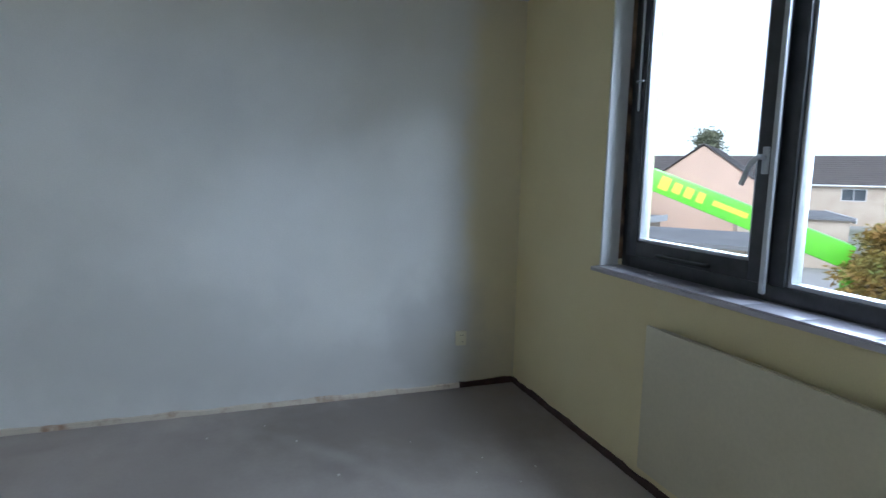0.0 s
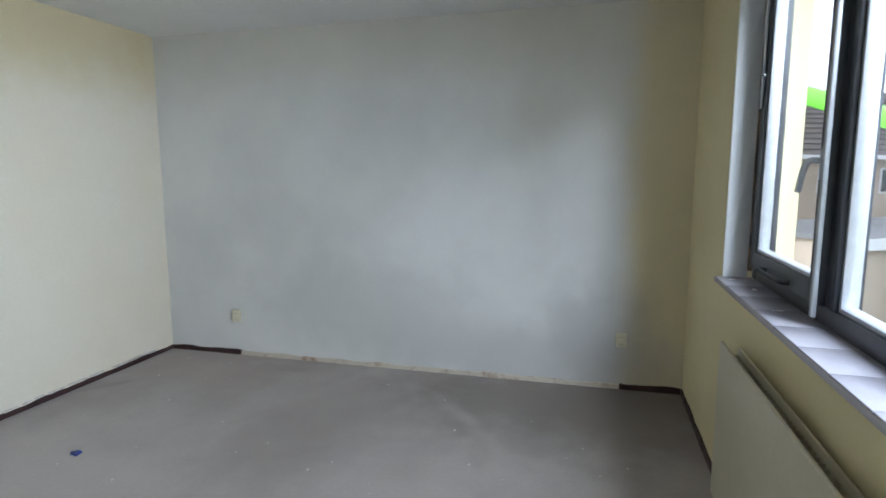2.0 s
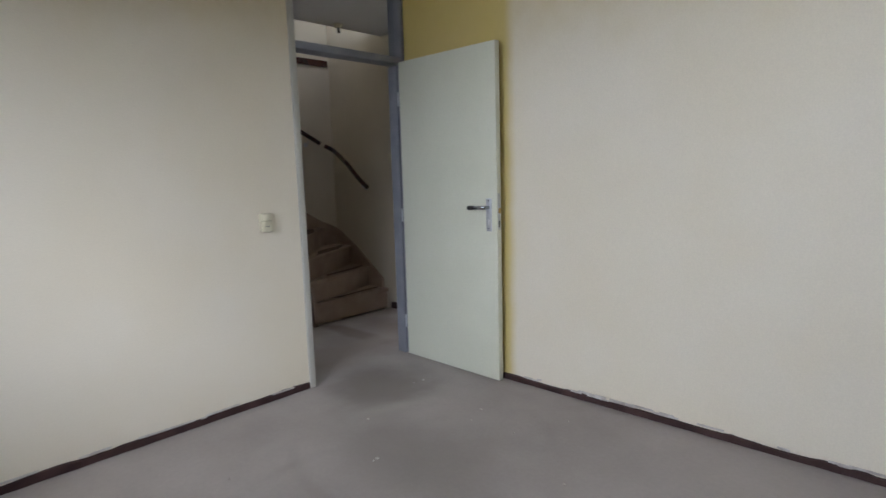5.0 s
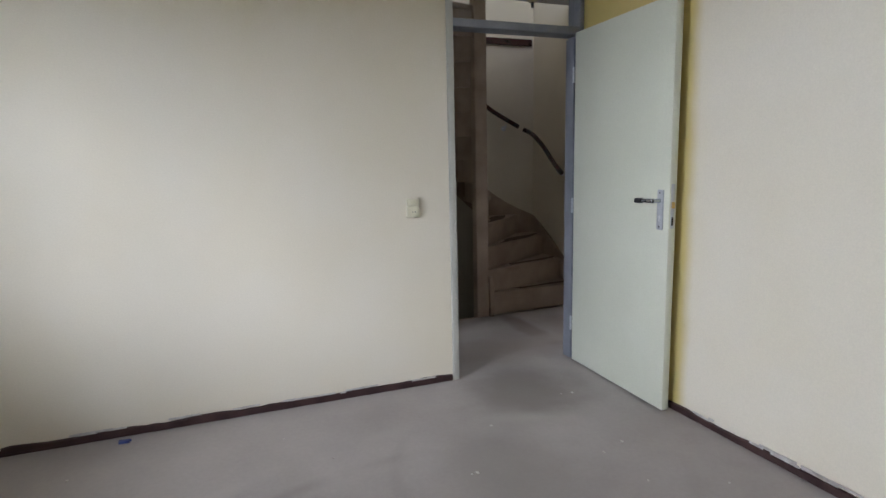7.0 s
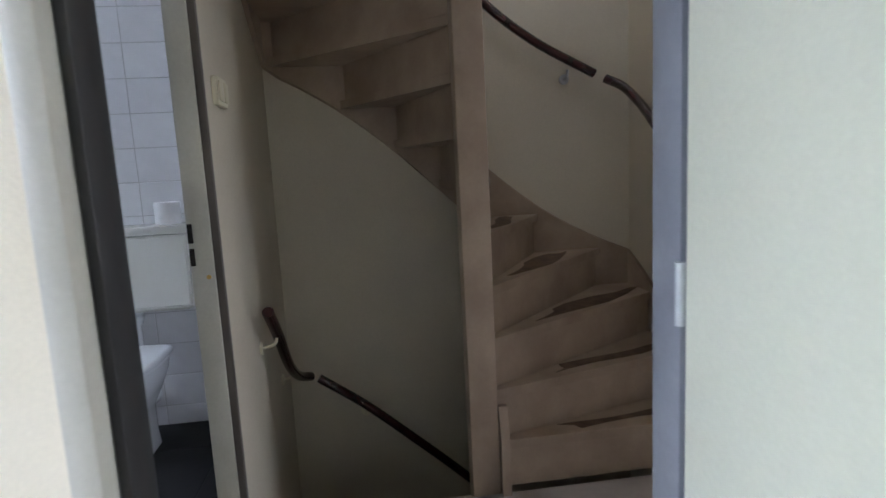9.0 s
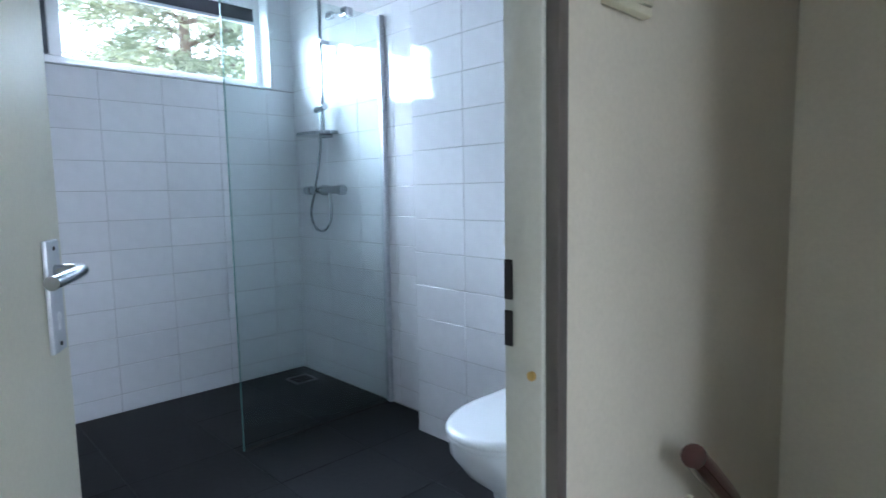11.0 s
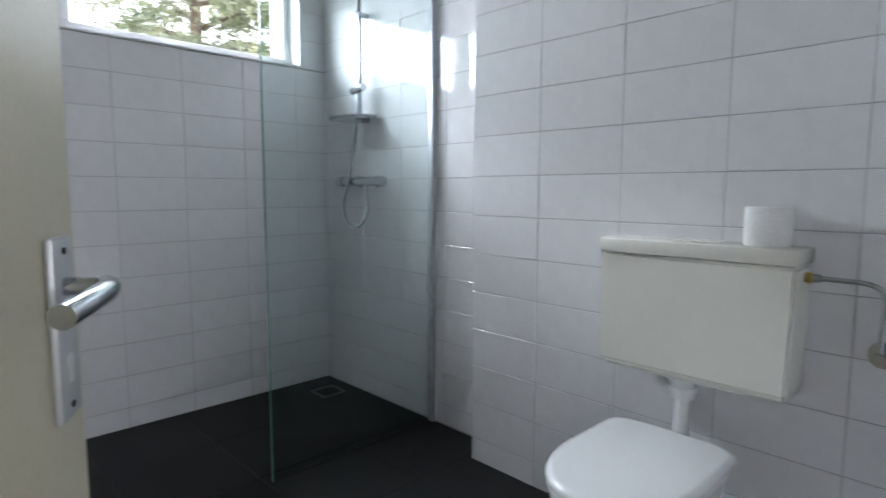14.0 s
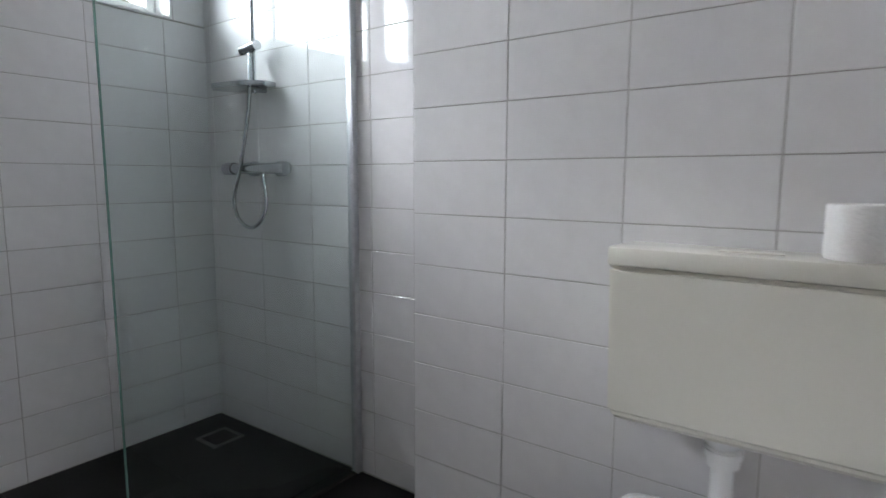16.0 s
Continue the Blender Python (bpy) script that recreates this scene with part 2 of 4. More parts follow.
BARK = surface("conifer_bark", (0.09, 0.065, 0.045), (0.05, 0.036, 0.027), 0.9, 6, 30, 0.5)
NEEDLES = surface("conifer_needles", (0.11, 0.135, 0.08), (0.20, 0.205, 0.12), 0.65, 1.2, 9, 0.0, mix=(0.3, 0.7))
AUTUMN = surface("autumn_leaves", (0.30, 0.16, 0.03), (0.12, 0.16, 0.03), 0.7, 1.5, 9, 0.0)
GLASS = glass_like("clear_window_glass", (0.97, 0.98, 0.98))
SHOWERGLASS = glass_like("greenish_shower_glass", (0.90, 0.95, 0.945))


# paint carried round corners, hand marks, yellower wall tops, darker floor patches, trowel marks
stain_or_shade(GREYWALL, (4.085, -0.05, 1.2), (0.5, 0.42, 5.0), (0.73, 0.65, 0.42), 0.85, 0.25, 0.3)
stain_or_shade(GREYWALL, (4.085, 0.55, 0.42), (0.5, 0.34, 0.34), (0.40, 0.40, 0.40), 0.6, 0.6)
stain_or_shade(GREYWALL, (4.085, 1.0, 0.15), (0.5, 0.9, 0.25), (0.46, 0.45, 0.44), 0.5, 0.6)
stain_or_shade(GREYWALL, (4.085, 2.3, 0.45), (0.5, 0.8, 0.35), (0.50, 0.50, 0.49), 0.5, 0.6)
stain_or_shade(GREYWALL, (4.085, 2.0, 2.45), (0.5, 1.9, 0.30), (0.62, 0.58, 0.47), 0.4, 0.6)
stain_or_shade(YELLOW, (2.5, 4.0, 2.5), (2.8, 0.5, 0.42), (0.64, 0.53, 0.27), 0.65, 0.6)
stain_or_shade(YELLOW, (0.0, 1.9, 2.5), (0.5, 2.4, 0.38), (0.64, 0.53, 0.27), 0.55, 0.6)
stain_or_shade(YELLOW, (0.40, 4.0, 1.0), (0.49, 0.5, 7.0), (0.60, 0.46, 0.10), 0.8, 0.09, 0.08)
stain_or_shade(SCREED, (-0.72, 4.02, 0), (0.42, 0.09, 0.5), (0.17, 0.135, 0.105), 0.75, 0.4)
stain_or_shade(SCREED, (-0.45, 3.80, 0), (0.10, 0.45, 0.5), (0.48, 0.44, 0.39), 0.7, 0.5)
stain_or_shade(SCREED, (-0.65, 4.35, 0), (0.35, 0.16, 0.5), (0.21, 0.17, 0.135), 0.7, 0.7)
stain_or_shade(SCREED, (-0.35, 3.55, 0), (0.2, 0.5, 0.5), (0.25, 0.21, 0.17), 0.6, 0.7)
stain_or_shade(SCREED, (0.30, 3.42, 0), (0.34, 0.30, 0.5), (0.22, 0.19, 0.17), 0.75, 0.6)
stain_or_shade(SCREED, (0.95, 2.95, 0), (0.42, 0.22, 0.5), (0.27, 0.24, 0.22), 0.55, 0.7)
stain_or_shade(SCREED, (3.1, 2.2, 0), (0.8, 0.35, 0.5), (0.29, 0.25, 0.23), 0.6, 0.6)
# brown patch in the window corner, its colour deepened for the shade lying there
stain_or_shade(SCREED, (3.75, 0.7, 0), (0.6, 1.1, 0.5), (0.19, 0.16, 0.142), 0.8, 0.6)
stain_or_shade(SCREED, (3.8, 3.2, 0), (0.35, 0.7, 0.5), (0.30, 0.25, 0.22), 0.5, 0.6)
stain_or_shade(SCREED, (-0.55, 3.9, 0), (0.4, 0.5, 0.5), (0.26, 0.22, 0.19), 0.6, 0.7)
trowel_arc(SCREED, (2.3, 2.6, 0), 1.56, 0.06, (0.26, 0.23, 0.21), 0.5)
trowel_arc(SCREED, (2.25, 2.65, 0), 1.75, 0.09, (0.50, 0.46, 0.43), 0.35)
trowel_arc(SCREED, (1.0, 3.1, 0), 0.62, 0.05, (0.27, 0.24, 0.22), 0.35)
trowel_arc(SCREED, (1.9, 1.2, 0), 1.2, 0.10, (0.27, 0.24, 0.22), 0.35)
stain_or_shade(SCREED, (-0.9, 3.5, 0), (0.25, 0.35, 0.5), (0.46, 0.43, 0.40), 0.6, 0.7)


# ---- geometry helpers ----
def box(bm, x0, x1, y0, y1, z0, z1, bevel=0.0, m=None):
    r = bmesh.ops.create_cube(bm, size=1)
    vs = r["verts"]
    for v in vs:
        v.co = Vector((x0 + (v.co.x + 0.5) * (x1 - x0), y0 + (v.co.y + 0.5) * (y1 - y0), z0 + (v.co.z + 0.5) * (z1 - z0)))
    if bevel:
        es = list({e for v in vs for e in v.link_edges})
        out = bmesh.ops.bevel(bm, geom=es, offset=bevel, segments=2, affect="EDGES", profile=0.5)
        vs = list({v for f in out["faces"] for v in f.verts} | {v for v in vs if v.is_valid})
    if m is not None:
        bmesh.ops.transform(bm, matrix=m, verts=vs)
    return vs


def rod(bm, a, b, r, r2=None, seg=14):
    a, b = Vector(a), Vector(b)
    d = b - a
    q = d.to_track_quat("Z", "Y").to_matrix().to_4x4()
    bmesh.ops.create_cone(bm, cap_ends=True, segments=seg, radius1=r, radius2=r if r2 is None else r2, depth=d.length, matrix=Matrix.Translation((a + b) / 2) @ q)


def smooth_path(pts, n=8):
    """Catmull-Rom through the points."""
    p = [Vector(q) for q in pts]
    p = [p[0] * 2 - p[1]] + p + [p[-1] * 2 - p[-2]]
    out = []
    for i in range(1, len(p) - 2):
        for k in range(n):
            t = k / n
            a, b, c, d = p[i - 1:i + 3]
            out.append(0.5 * ((2 * b) + (c - a) * t + (2 * a - 5 * b + 4 * c - d) * t * t + (3 * b - a - 3 * c + d) * t ** 3))
    return out + [p[-2]]


def tube(bm, pts, r, seg=12, n=8):
    path = smooth_path(pts, n)
    rings, up = [], Vector((0.13, 0.31, 0.94))
    for i, c in enumerate(path):
        d = (path[min(i + 1, len(path) - 1)] - path[max(i - 1, 0)]).normalized()
        u = (up - d * up.dot(d)).normalized()
        up = u
        w = d.cross(u)
        rings.append([bm.verts.new(c + r * (u * math.cos(2 * math.pi * k / seg) + w * math.sin(2 * math.pi * k / seg))) for k in range(seg)])
    for a, b in zip(rings, rings[1:]):
        for k in range(seg):
            bm.faces.new((a[k], a[(k + 1) % seg], b[(k + 1) % seg], b[k]))
    bm.faces.new(rings[0][::-1])
    bm.faces.new(rings[-1])


def loft(bm, rings):
    vs = [[bm.verts.new(c) for c in r] for r in rings]
    k = len(vs[0])
    for a, b in zip(vs, vs[1:]):
        for i in range(k):
            bm.faces.new((a[i], a[(i + 1) % k], b[(i + 1) % k], b[i]))
    bm.faces.new(vs[0][::-1])
    bm.faces.new(vs[-1])


def prism(bm, outline, z0, z1):
    loft(bm, [[Vector((x, y, z0)) for x, y in outline], [Vector((x, y, z1)) for x, y in outline]])


def mesh_of(bm, name, material, smooth=None):
    bmesh.ops.recalc_face_normals(bm, faces=bm.faces)
    me = bpy.data.meshes.new(name)
    bm.to_mesh(me)
    bm.free()
    if smooth:
        me.polygons.foreach_set("use_smooth", [True] * len(me.polygons))
        me.set_sharp_from_angle(angle=radians(smooth))
    me.materials.append(material)
    return me


def part(name, bm, material, parent=None, label="", smooth=35):
    ob = new(name, mesh_of(bm, name, material, smooth))
    if parent is not None:
        ob.parent = parent
        ob.matrix_parent_inverse = Matrix.Identity(4)
    if label:
        ob["label"] = label
    return ob


def made(fn, *args, **kw):
    bm = bmesh.new()
    fn(bm, *args, **kw)
    return bm


def boxes(*rows, bevel=0.0):
    bm = bmesh.new()
    for r in rows:
        box(bm, *r, bevel=bevel)
    return bm


def thing(name, label, category, group="", at=(0, 0, 0)):
    e = new(name)
    e.location = at
    e.empty_display_size = 0.1
    return tagged(e, label, category, group)


def structure(name, bm, material, label, category, smooth=None):
    return tagged(part(name, bm, material, None, "", smooth), label, category, kind="structure")


def wall(name, axis, c0, c1, u0, u1, z0, z1, material, label, holes=()):
    """A wall across axis x or y, from c0 to c1 thick, with rectangular holes (u0, u1, z0, z1)."""
    us = sorted({u0, u1, *[v for h in holes for v in h[:2]]})
    zs = sorted({z0, z1, *[v for h in holes for v in h[2:]]})
    bm = bmesh.new()
    for a, b in zip(us, us[1:]):
        for c, d in zip(zs, zs[1:]):
            mu, mz = (a + b) / 2, (c + d) / 2
            if any(h[0] < mu < h[1] and h[2] < mz < h[3] for h in holes):
                continue
            if axis == "x":
                box(bm, c0, c1, a, b, c, d)
            else:
                box(bm, a, b, c0, c1, c, d)
    bmesh.ops.remove_doubles(bm, verts=bm.verts, dist=0.0005)
    return structure(name, bm, material, label, "wall")


# ---- the rooms ----
TOP = 2.52          # ceiling
BX, BY = 4.085, 3.995  # bedroom size
WIN = (0.85, 3.15, 0.955, 2.43)   # bedroom window opening
BWIN = (-2.16, -0.40, 1.84, 2.46)  # bathroom window opening
FARX, STAIRY = -1.97, 4.80        # stairwell walls
BATHY = 2.994        # inner face of the bathroom door wall
LANDY = 3.07        # landing face of that wall

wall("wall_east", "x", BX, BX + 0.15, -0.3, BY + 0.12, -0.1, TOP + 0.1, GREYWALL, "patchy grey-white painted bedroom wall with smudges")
wall("wall_south", "y", -0.30, 0.0, -0.10, BX, -0.1, TOP + 0.1, OLD_YELLOW, "cream yellow painted bedroom wall with the window", [WIN])
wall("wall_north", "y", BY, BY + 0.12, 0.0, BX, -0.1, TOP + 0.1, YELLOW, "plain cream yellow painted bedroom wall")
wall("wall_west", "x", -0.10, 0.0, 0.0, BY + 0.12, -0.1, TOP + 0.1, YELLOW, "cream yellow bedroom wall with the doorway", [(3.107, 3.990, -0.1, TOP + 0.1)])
wall("wall_bathroom_south", "y", -0.30, 0.0565, -2.6, -0.10, -0.1, TOP + 0.1, GROUT, "bathroom outer wall behind the tiling", [BWIN])
wall("wall_bathroom_door", "y", BATHY + 0.002, LANDY, FARX - 0.6, -0.10, -0.1, TOP + 0.1, HALLWALL, "off-white landing wall with the bathroom doorway", [(-0.966, -0.10, -0.1, 2.10)])
wall("wall_bathroom_west", "x", -2.6, -2.3125, 0.0565, BATHY + 0.002, -0.1, TOP + 0.1, GROUT, "bathroom side wall behind the tiling")
wall("wall_bathroom_pier", "x", -2.3125, -2.1475, 1.4315, BATHY + 0.002, -0.1, TOP + 0.1, GROUT, "boxed-out wall behind the toilet")
wall("wall_stair_far", "x", FARX - 0.12, FARX, LANDY, STAIRY + 0.12, -2.9, 5.2, HALLWALL, "off-white stairwell wall")
wall("wall_stair_side", "y", STAIRY, STAIRY + 0.12, FARX, 0.0, -2.9, 5.2, HALLWALL, "off-white stairwell wall with a doorway to another room", [(-0.97, -0.10, -0.1, TOP)])
wall("wall_stair_lower", "y", LANDY - 0.12, LANDY, FARX, -0.10, -2.9, -0.1, HALLWALL, "off-white lower stairwell wall")
wall("wall_stair_upper", "y", LANDY - 0.12, LANDY, FARX, -0.10, TOP + 0.1, 5.2, HALLWALL, "off-white upper stairwell wall")
wall("wall_landing_east", "x", -0.10, 0.0, BY + 0.12, STAIRY, -0.1, TOP + 0.1, HALLWALL, "off-white landing wall")
wall("wall_lower_east", "x", -1.14, -1.02, LANDY, STAIRY, -2.9, -0.25, HALLWALL, "plain wall closing the stair below")

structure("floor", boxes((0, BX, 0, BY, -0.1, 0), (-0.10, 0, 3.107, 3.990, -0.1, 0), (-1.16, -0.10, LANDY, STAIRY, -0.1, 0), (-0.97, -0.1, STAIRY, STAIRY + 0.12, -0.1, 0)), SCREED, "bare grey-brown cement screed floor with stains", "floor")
structure("floor_bathroom", boxes((-2.4, -0.10, 0.05, BATHY + 0.0, -0.12, -0.026), (-0.966, -0.10, BATHY, LANDY, -0.12, -0.008)), SLATE, "bed of the dark bathroom floor tiles", "floor")
structure("floor_lower", boxes((-2.2, 0, LANDY - 0.2, STAIRY + 0.2, -3.0, -2.9)), SCREED, "dim floor at the foot of the stairs", "floor")
structure("ceiling", boxes((0, BX, 0, BY, TOP, TOP + 0.1)), CEIL, "white painted bedroom ceiling", "ceiling")
structure("ceiling_landing", boxes((-1.16, -0.10, LANDY, STAIRY, TOP, TOP + 0.1)), CEIL, "white painted landing ceiling", "ceiling")
structure("ceiling_bathroom", boxes((-2.32, -0.10, 0.05, BATHY + 0.0, TOP, TOP + 0.1)), CEIL, "white painted bathroom ceiling", "ceiling")
structure("ceiling_stair", boxes((FARX - 0.1, 0, LANDY - 0.1, STAIRY + 0.1, 5.2, 5.3)), CEIL, "ceiling high above the stairs", "ceiling")

# plain storey below, down to the ground
wall("wall_lower_south", "y", -0.30, -0.05, -2.6, BX + 0.15, -2.9, -0.1, HALLWALL, "plain outer wall of the storey below")
wall("wall_lower_west", "x", -2.6, -2.4, -0.05, 8.0, -2.9, -0.1, HALLWALL, "plain outer wall of the storey below")
wall("wall_lower_side", "x", BX, BX + 0.15, -0.05, 8.0, -2.9, -0.1, HALLWALL, "plain outer wall of the storey below")
wall("wall_lower_north", "y", 8.0, 8.2, -2.6, BX + 0.15, -2.9, -0.1, HALLWALL, "plain outer wall of the storey below")

# spare room behind the second landing door
wall("wall_spare_north", "y", 8.0, 8.2, -3.0, 2.5, -0.1, TOP + 0.1, HALLWALL, "white wall of the further room with its window", [(-2.2, 0.6, 0.9, 2.4)])
wall("wall_spare_west", "x", -3.1, -3.0, STAIRY + 0.12, 8.0, -0.1, TOP + 0.1, HALLWALL, "white wall of the further room")
wall("wall_spare_south", "y", STAIRY, STAIRY + 0.12, 0.0, 2.4, -0.1, TOP + 0.1, HALLWALL, "white wall of the further room")
wall("wall_spare_east", "x", 2.4, 2.5, STAIRY, 8.0, -0.1, TOP + 0.1, HALLWALL, "white wall of the further room")
structure("floor_spare", boxes((-3.0, 2.4, STAIRY + 0.12, 8.0, -0.1, 0.0)), SCREED, "pale floor of the further room", "floor")
structure("ceiling_spare", boxes((-3.0, 2.4, STAIRY + 0.12, 8.0, TOP, TOP + 0.1)), CEIL, "white ceiling of the further room", "ceiling")


# ---- skirting ----
def skirting(name, along, a, b, plane, side, material, label, h=0.05, seed=1):
    """A ragged painted band at the foot of a wall. along: axis it runs on; side: +1 or -1, the way it faces."""
    rnd = random.Random(seed)
    bm = bmesh.new()
    n = max(2, int(abs(b - a) / 0.045))
    lo, hi, lo2, hi2 = [], [], [], []
    for i in range(n + 1):
        u = a + (b - a) * i / n
        top = h * (0.86 + 0.2 * rnd.random() + 0.10 * math.sin(i * 0.7))
        d = 0.010 + 0.004 * rnd.random()
        for lst, off, z in ((lo, d, 0.001), (hi, d, top), (lo2, 0.0, 0.001), (hi2, 0.0, top + 0.004)):
            c = plane + side * off
            lst.append(bm.verts.new((u, c, z) if along == "x" else (c, u, z)))
    for i in range(n):
        bm.faces.new((lo[i], lo[i + 1], hi[i + 1], hi[i]))
        bm.faces.new((hi[i], hi[i + 1], hi2[i + 1], hi2[i]))
    bm.faces.new((lo[0], hi[0], hi2[0], lo2[0]))
    bm.faces.new((lo[-1], hi[-1], hi2[-1], lo2[-1]))
    return structure(name, bm, material, label, "skirting")


skirting("baseboard_north", "x", 0.02, BX - 0.005, BY, -1, PLINTH, "dark red-brown painted skirting band with ragged top", h=0.031, seed=2)
skirting("baseboard_west", "y", 0.02, 3.102, 0.0, 1, PLINTH, "dark red-brown painted skirting band with white splashes", 0.037, seed=3)
skirting("baseboard_south", "x", 0.02, BX - 0.005, 0.0, 1, PLINTH, "dark red-brown painted skirting band", 0.036, seed=4)
skirting("baseboard_east_dark", "y", 3.33, BY - 0.012, BX, -1, PLINTH, "dark red-brown remains of skirting paint", 0.035, seed=5)
skirting("baseboard_east_bare", "y", 0.40, 3.33, BX, -1, PLINTH_BARE, "bare plaster edge where the skirting was removed", 0.03, seed=6)
skirting("baseboard_east_end", "y", 0.012, 0.40, BX, -1, PLINTH, "dark red-brown remains of skirting paint", 0.04, seed=7)
skirting("baseboard_landing", "x", -1.14, -0.98, STAIRY, -1, PLINTH, "short dark skirting beside the stairs", 0.06, seed=8)

rnd = random.Random(5)
for wallname, pts in (("north", [(1.0 + 2.9 * rnd.random(), BY - 0.014) for _ in range(44)]), ("west", [(0.015, 0.4 + 2.6 * rnd.random()) for _ in range(26)])):
    bm = bmesh.new()
    for x, y in pts:
        w = 0.015 + 0.06 * rnd.random()
        z = 0.034 + 0.014 * rnd.random()
        if wallname == "north":
            box(bm, x - w, x + w, y - 0.002, y + 0.003, z, z + 0.010, 0.002)
        else:
            box(bm, x - 0.003, x + 0.002, y - w, y + w, z, z + 0.010, 0.002)
    tagged(part("paint_flakes", bm, FLAKE), "white paint flakes along the dark skirting", "paint flakes", kind="stuff")


# ---- bedroom window ----
def frame_rect(bm, x0, x1, z0, z1, w, y0, y1, bevel=0.004):
    box(bm, x0, x0 + w, y0, y1, z0, z1, bevel)
    box(bm, x1 - w, x1, y0, y1, z0, z1, bevel)
    box(bm, x0 + w, x1 - w, y0, y1, z0, z0 + w, bevel)
    box(bm, x0 + w, x1 - w, y0, y1, z1 - w, z1, bevel)


win = tagged(new("window_1"), "anthracite painted window with an opening sash and fixed pane", "window", kind="structure")
bm = bmesh.new()
frame_rect(bm, 0.86, 3.135, 0.968, 2.425, 0.065, -0.20, -0.125)
box(bm, 2.185, 2.250, -0.20, -0.120, 1.033, 2.36, 0.004)
part("window_frame", bm, FRAME_DARK, win)
bm = bmesh.new()
x0, x1, z0, z1, w = 2.252, 3.068, 1.035, 2.358, 0.075
frame_rect(bm, x0, x1, z0, z1, w, -0.155, -0.095, 0.006)
sash = part("sash", bm, FRAME_DARK, win)
bm = bmesh.new()
frame_rect(bm, x0 + w, x1 - w, z0 + w, z1 - w, 0.014, -0.150, -0.105, 0.003)
part("glazing_bead", bm, ALU, sash, "pale grey glazing bead")
part("pane", boxes((x0 + w + 0.01, x1 - w - 0.01, -0.130, -0.124, z0 + w + 0.01, z1 - w - 0.01)), GLASS, sash).visible_shadow = False
bm = bmesh.new()
frame_rect(bm, 0.925, 2.185, 1.033, 2.36, 0.016, -0.185, -0.135, 0.003)
part("glazing_bead", bm, ALU, win, "pale grey glazing bead")
part("pane", boxes((0.935, 2.175, -0.162, -0.156, 1.043, 2.35)), GLASS, win).visible_shadow = False
part("weather_strip", boxes((2.234, 2.256, -0.093, -0.078, 1.00, 2.358), bevel=0.003), ALU, win, "pale grey edge strip of the opening sash")
bm = bmesh.new()
tube(bm, [(2.52, -0.095, 1.060), (2.52, -0.065, 1.062), (2.60, -0.060, 1.062), (2.72, -0.060, 1.062), (2.80, -0.065, 1.062), (2.80, -0.095, 1.060)], 0.009)
part("pull_handle", bm, BLACK, sash, "black bow-shaped pull handle")
bm = bmesh.new()
box(bm, 2.272, 2.300, -0.097, -0.086, 1.44, 1.54, 0.004)
tube(bm, [(2.286, -0.085, 1.50), (2.290, -0.055, 1.50), (2.315, -0.048, 1.47), (2.345, -0.046, 1.40)], 0.010)
part("espagnolette_handle", bm, ALU, sash, "grey metal turning handle")
bm = bmesh.new()
rod(bm, (3.030, -0.088, 1.74), (3.030, -0.088, 2.33), 0.006)
rod(bm, (3.005, -0.088, 1.88), (3.055, -0.088, 1.88), 0.005)
part("stay_rod", bm, ALU, sash, "grey metal window stay rod")
part("torn_edge", boxes((3.136, 3.149, -0.13, -0.105, 1.0, 2.42), bevel=0.003), ROCKWOOD, win, "bare torn timber edge beside the frame")
rev = boxes((3.138, 3.1495, -0.105, -0.002, 0.968, 2.425), (0.8505, 0.862, -0.125, -0.002, 0.968, 2.425), (0.862, 3.138, -0.125, -0.002, 2.418, 2.4295))
part("reveal_lining", rev, WHITEPAINT, win, "white painted window reveal")

sill = thing("window_sill", "pale lilac-grey tiled window sill with light joints", "window sill")
part("sill_bed", boxes((0.851, 3.149, -0.20, -0.003, 0.9551, 0.960)), GROUT, sill)
bm = bmesh.new()
box(bm, 0.80, 3.185, 0.001, 0.028, 0.938, 0.959, 0.003)
part("sill_edge", bm, SILL, sill)
for i in range(10):
    a = 3.147 - i * 0.2295
    part("tile", boxes((a - 0.2265, a, -0.125, 0.030, 0.9602, 0.9685), bevel=0.002), SILL, sill)

# ---- radiator ----
rad = thing("radiator", "flat cream enamelled panel radiator under the window", "radiator")
part("front_panel", boxes((1.10, 2.64, 0.082, 0.098, 0.14, 0.79), bevel=0.006), RADIATOR, rad)
part("rear_panel", boxes((1.12, 2.62, 0.026, 0.036, 0.15, 0.775), bevel=0.003), RADIATOR, rad)
bm = bmesh.new()
for i in range(48):
    xx = 1.14 + i * 0.0308
    box(bm, xx, xx + 0.002, 0.036, 0.082, 0.18, 0.75)
part("convector", bm, RADIATOR, rad, "thin convector fins", None)
for xx in (1.4, 2.3):
    part("bracket", boxes((xx, xx + 0.03, 0.001, 0.027, 0.2, 0.7), bevel=0.002), RADIATOR, rad)
bm = bmesh.new()
rod(bm, (1.16, 0.06, 0.0), (1.16, 0.06, 0.16), 0.0075)
part("pipe", bm, RADIATOR, rad)


